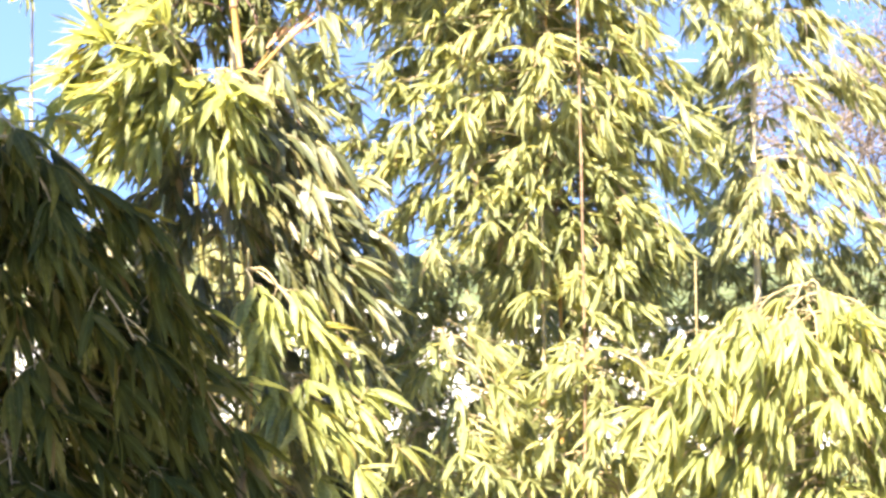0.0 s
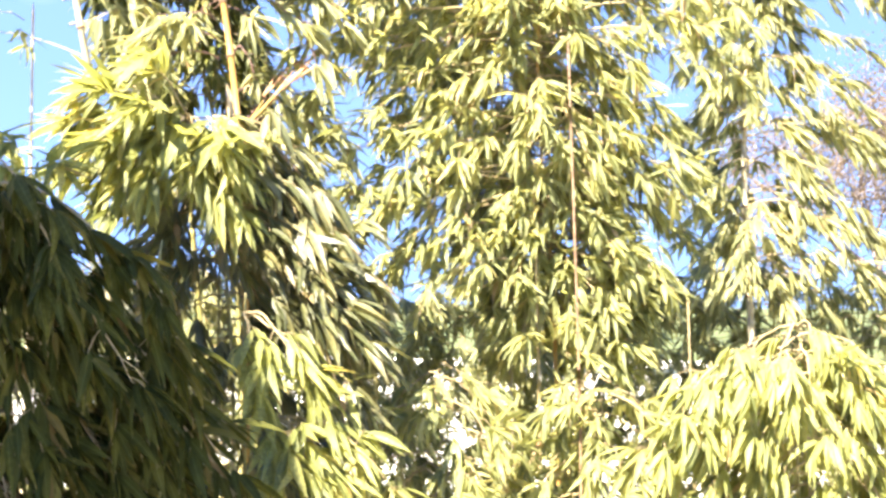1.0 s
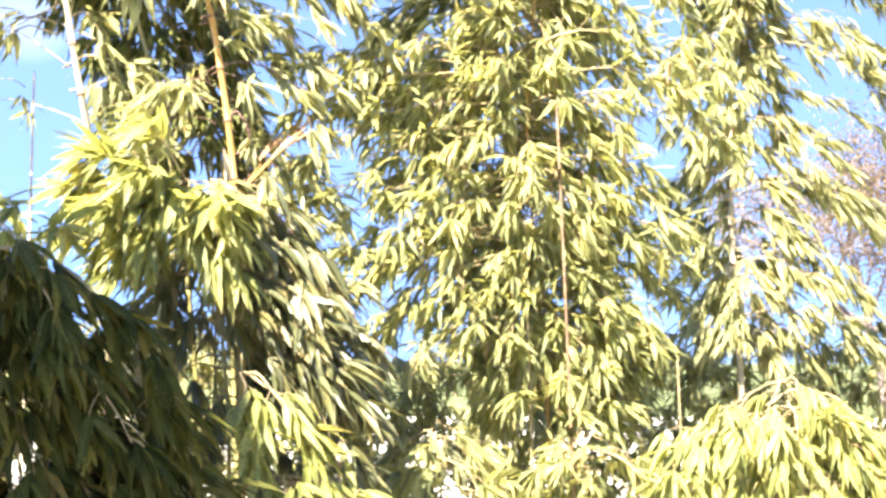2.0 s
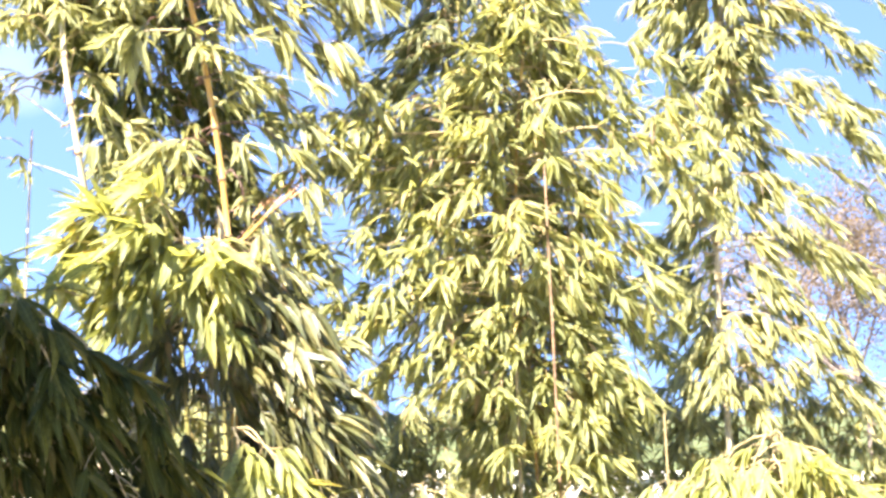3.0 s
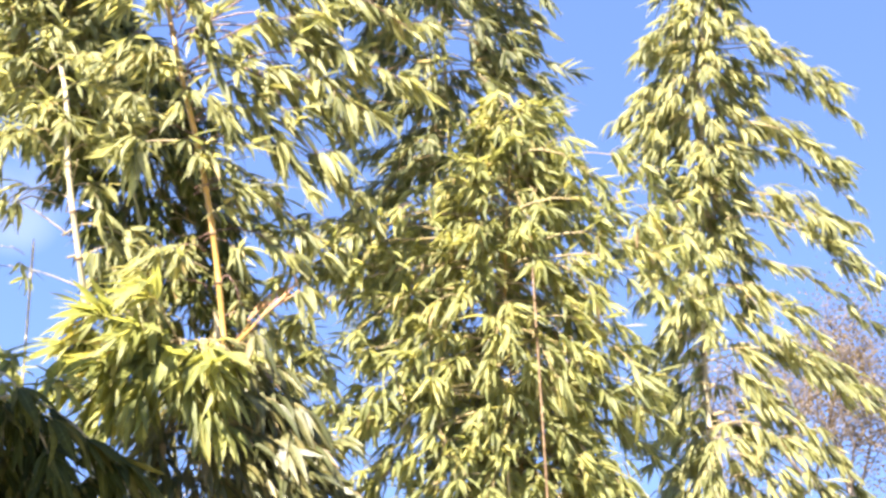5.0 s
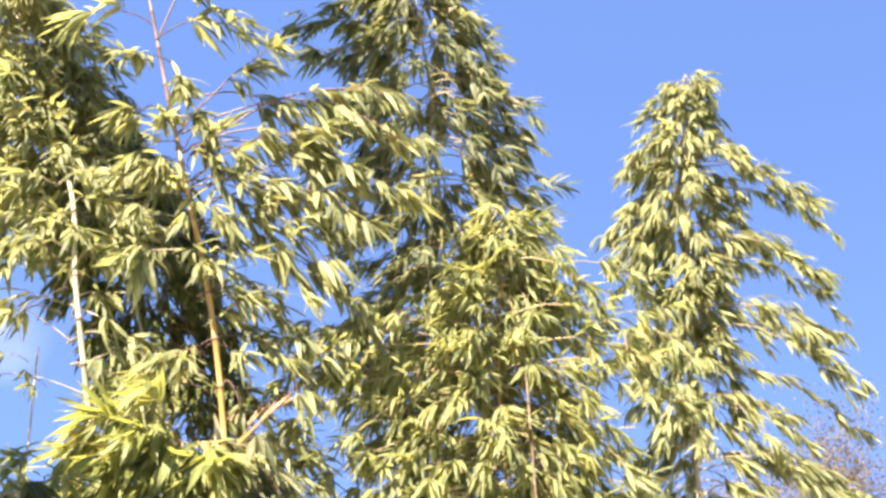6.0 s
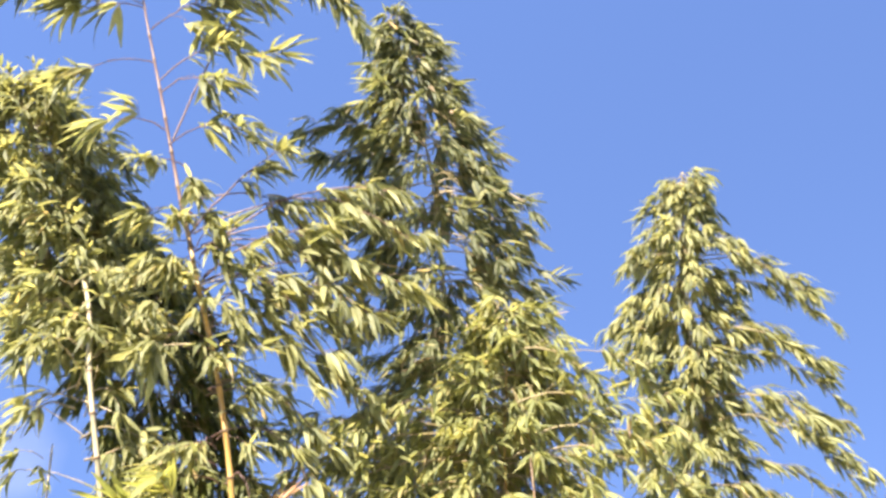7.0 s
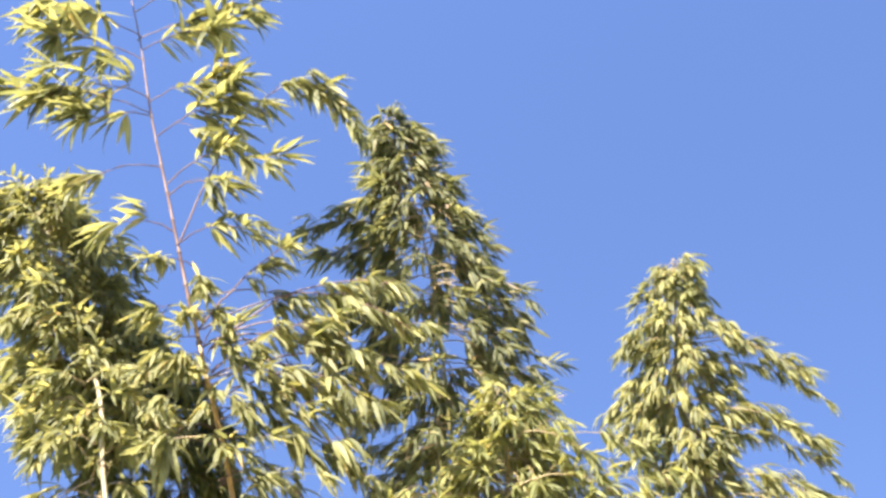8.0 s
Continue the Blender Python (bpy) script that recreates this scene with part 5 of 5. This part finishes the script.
def shaded_bamboo():
    p = Plant("shaded_bamboo", (-1.19, 3.00, 0.05), "dense bamboo with large drooping leaves, shade put into their dark green", "bamboo", G, 0.208, leaf_shaded, None, single=300, wide=1.05, order=0.55)
    p.culm([(-1.21, 3.03, 0.00), (-1.21, 3.03, 0.65), (-1.18, 3.05, 1.23), (-1.18, 3.07, 1.80)], 0.0108, 0.0035, culm_green, 0.21)
    p.culm([(-1.11, 3.16, 0.00), (-1.11, 3.16, 0.64), (-1.07, 3.18, 1.23), (-1.04, 3.20, 1.79)], 0.0108, 0.0035, culm_green, 0.21)
    p.culm([(-1.40, 3.23, 0.00), (-1.40, 3.23, 0.63), (-1.39, 3.25, 1.22), (-1.43, 3.27, 1.79)], 0.0108, 0.0034, culm_green, 0.21)
    p.culm([(-0.95, 3.29, 0.00), (-0.95, 3.29, 0.64), (-0.90, 3.32, 1.23), (-0.83, 3.33, 1.80)], 0.0108, 0.0036, culm_green, 0.21)
    p.column([(-1.23, 3.07, 0.38), (-1.21, 3.07, 0.89), (-1.18, 3.07, 1.40), (-1.20, 3.07, 1.94)], [(0.57, 0.46), (0.99, 0.51), (1.45, 0.43), (1.64, 0.29), (1.80, 0.12)], 80, 34, 0.7, drop=0.30, arch=0.051, thick=0.004, spread=0.111, hang=1.5, wind=0.1)
    p.column([(-1.67, 3.33, 0.30), (-1.65, 3.33, 0.81), (-1.63, 3.33, 1.30), (-1.63, 3.33, 1.78)], [(0.49, 0.50), (0.96, 0.50), (1.43, 0.42), (1.74, 0.17)], 50, 30, 0.7, drop=0.30, arch=0.050, thick=0.004, spread=0.109, hang=1.5, wind=0.18)
    for a, c, arch, n, hang, size in (
            ((-1.16, 3.07, 1.80), (-1.29, 2.93, 1.94), 0.035, 12, 0.9, 1),
            ((-1.16, 3.07, 1.80), (-1.10, 2.93, 1.88), 0.035, 12, 0.9, 1),
            ((-1.16, 3.07, 1.80), (-1.22, 2.93, 1.96), 0.035, 12, 0.9, 1)):
        p.bough(a, c, arch, n, 0.06, 0.0044, 0.25, hang, 0.18, size=size)
    p.bough((-1.16, 3.07, 1.80), (-1.38, 2.93, 1.91), 0.034, 12, 0.06, 0.0043, 0.25, 0.9, 0.18, size=1)
    p.bough((-1.16, 3.07, 1.80), (-0.96, 2.93, 1.80), 0.035, 12, 0.06, 0.0044, 0.25, 0.9, 0.18, size=1)
    p.bough((-1.17, 3.00, 1.92), (-0.70, 2.93, 1.57), 0.087, 40, 0.1, 0.0044, 0.25, 1.3, 0.18, size=1)
    for a, c, arch, n, hang, size in (
            ((-1.13, 3.00, 1.72), (-0.77, 2.87, 1.42), 0.087, 40, 1.3, 1),
            ((-1.18, 3.00, 1.99), (-0.91, 2.80, 1.64), 0.085, 40, 1.3, 0.99)):
        p.bough(a, c, arch, n, 0.1, 0.0043, 0.25, hang, 0.18, size=size)
    p.bough((-1.12, 3.00, 1.55), (-0.69, 3.00, 1.23), 0.088, 40, 0.11, 0.0044, 0.25, 1.3, 0.18, size=1)
    p.bough((-1.12, 3.00, 1.41), (-0.82, 2.93, 1.09), 0.086, 40, 0.1, 0.0043, 0.25, 1.3, 0.18, size=1)
    for a, c in (((-1.00, 3.05, 1.80), (-0.66, 2.95, 1.50)), ((-1.00, 3.05, 1.62), (-0.58, 2.95, 1.28)), ((-0.98, 3.05, 1.45), (-0.52, 2.95, 1.08)), ((-0.98, 3.05, 1.30), (-0.50, 2.95, 0.90)),
                 ((-0.95, 3.05, 1.15), (-0.56, 2.90, 0.78)), ((-0.95, 3.10, 1.55), (-0.70, 3.00, 1.20)), ((-0.95, 3.10, 1.30), (-0.68, 3.00, 0.95)), ((-0.95, 3.10, 1.75), (-0.76, 3.00, 1.38))):
        p.bough(a, c, 0.09, 42, 0.11, 0.0042, 0.25, 1.4, 0.15)
    p.finish()


def young_cane():
    p = Plant("young_cane", (-1.53, 4.20, 0.05), "thin pale young bamboo cane with a few pale leaves and added sunlit ones", "bamboo", G, 0.152, leaf_yellow, None, single=60, wide=1.0)
    p.culm([(-1.53, 4.20, 0.00), (-1.53, 4.20, 0.89), (-1.53, 4.20, 1.77), (-1.54, 4.20, 2.68)], 0.0060, 0.0040, sheath_straw, 0.22)
    p.bough((-1.57, 4.19, 2.62), (-1.70, 4.07, 2.58), 0.044, 8, 0.05, 0.0022, 0.25, 1.1, 0.18, size=1)
    for a, c, arch, n, hang, size in (
            ((-1.58, 4.19, 2.55), (-1.66, 4.07, 2.46), 0.044, 8, 1.1, 1),
            ((-1.58, 4.19, 2.57), (-1.50, 4.07, 2.50), 0.044, 7, 1.1, 1)):
        p.bough(a, c, arch, n, 0.05, 0.0023, 0.25, hang, 0.18, size=size)
    # sunlit top leaves of shaded_bamboo, hung here to take the brighter leaf colour
    for a, c, arch, n, hang, size in (
            ((-1.49, 4.07, 1.73), (-1.30, 3.15, 2.03), 0.07, 10, 0.35, 1.1),
            ((-1.49, 4.07, 1.73), (-1.23, 3.15, 2.07), 0.07, 10, 0.35, 1.1),
            ((-1.49, 4.07, 1.73), (-1.17, 3.15, 2.05), 0.07, 10, 0.35, 1.1),
            ((-1.49, 4.07, 1.73), (-1.08, 3.15, 2.00), 0.071, 10, 0.35, 1.1),
            ((-1.49, 4.07, 1.73), (-1.24, 3.15, 2.00), 0.07, 10, 0.35, 1.1),
            ((-1.49, 4.07, 1.73), (-1.04, 3.15, 1.99), 0.071, 10, 0.35, 1.2)):
        p.bough(a, c, arch, n, 0.04, 0.0027, 0.75, hang, 0.18, size=size)
    p.finish()


def garden_cane():
    p = Plant("garden_cane", (0.74, 3.93, 0.05), "thin pale upright bamboo garden stake", "stake", '', 0.189, leaf_green, None, single=180, wide=1.0)
    p.culm([(0.76, 3.93, 0.00), (0.76, 3.93, 0.60), (0.74, 3.93, 1.13), (0.72, 3.93, 1.65)], 0.0036, 0.0030, twig_tan, 0.27)


def far_tree():
    """A half bare tree in the distance with a few brownish leaves."""
    root = tagged(new("bare_tree"), "far half bare tree with greyish twigs and brownish leaves", "tree")
    root.location = (7.4, 20.0, 0)
    limbs, ends = [], []

    def grow(p, d, ln, r, depth):
        pts = [p]
        for _ in range(4):
            d = unit(d + rng.normal(0, 0.16, 3) + np.array((0, 0, 0.05)))
            pts.append(pts[-1] + d * ln / 4)
        limbs.append((depth, np.array(pts), np.linspace(r, r * 0.6, 5)))
        if depth >= 5:
            ends.append((pts[-1], d))
            return
        for _ in range(3 if depth else 5):
            grow(pts[int(rng.integers(2, 5))], unit(d * 0.8 + rng.normal(0, 0.55, 3)), ln * (0.6 + 0.2 * rng.random()), r * 0.55, depth + 1)

    grow(np.array((7.4, 20.0, 0.0)), np.array((0, 0, 1.0)), 2.3, 0.10, 0)
    v, f = tubes([(p, r, 9) for d, p, r in limbs if d == 0])
    mesh_object("trunk", v, f, bark_grey, root)
    for d, p, r in limbs:
        if d == 1:
            v, f = tubes([(p, r, 7)])
            mesh_object("limb", v, f, bark_grey, root)
    v, f = tubes([(p, np.maximum(r, 0.008), 4) for d, p, r in limbs if d > 1])
    tagged(mesh_object("twigwork", v, f, bark_grey, root), kind="stuff")
    P = np.array([e[0] for e in ends])
    P = np.repeat(P, 50, axis=0) + rng.normal(0, 0.32, (len(P) * 50, 3))
    D = rng.normal(0, 1, P.shape)
    D /= np.linalg.norm(D, axis=1)[:, None]
    N = np.cross(D, rng.normal(0, 1, P.shape))
    N /= np.linalg.norm(N, axis=1)[:, None]
    S = np.cross(D, N)
    T = BLADES[1]
    L = 0.06 * (0.7 + 0.6 * rng.random(len(P)))
    V = P[:, None, :] + L[:, None, None] * (3.0 * T[None, :, 0:1] * S[:, None, :] + T[None, :, 1:2] * D[:, None, :] + T[None, :, 2:3] * N[:, None, :])
    F = (np.array(BLADE_F)[None] + 21 * np.arange(len(P))[:, None, None]).reshape(-1, 4)
    tagged(mesh_object("foliage", V.reshape(-1, 3), F.tolist(), leaf_brown, root, np.tile(BLADE_UV, (len(P), 1))), "sparse brownish leaves", kind="stuff")


back_bamboo()
undergrowth_bamboo()
spire_bamboo()
cone_bamboo()
dark_bamboo()
tall_bamboo()
bushy_bamboo()
golden_bamboo()
arching_bamboo()
weeping_bamboo()
low_bamboo()
shaded_bamboo()
young_cane()
garden_cane()
far_tree()
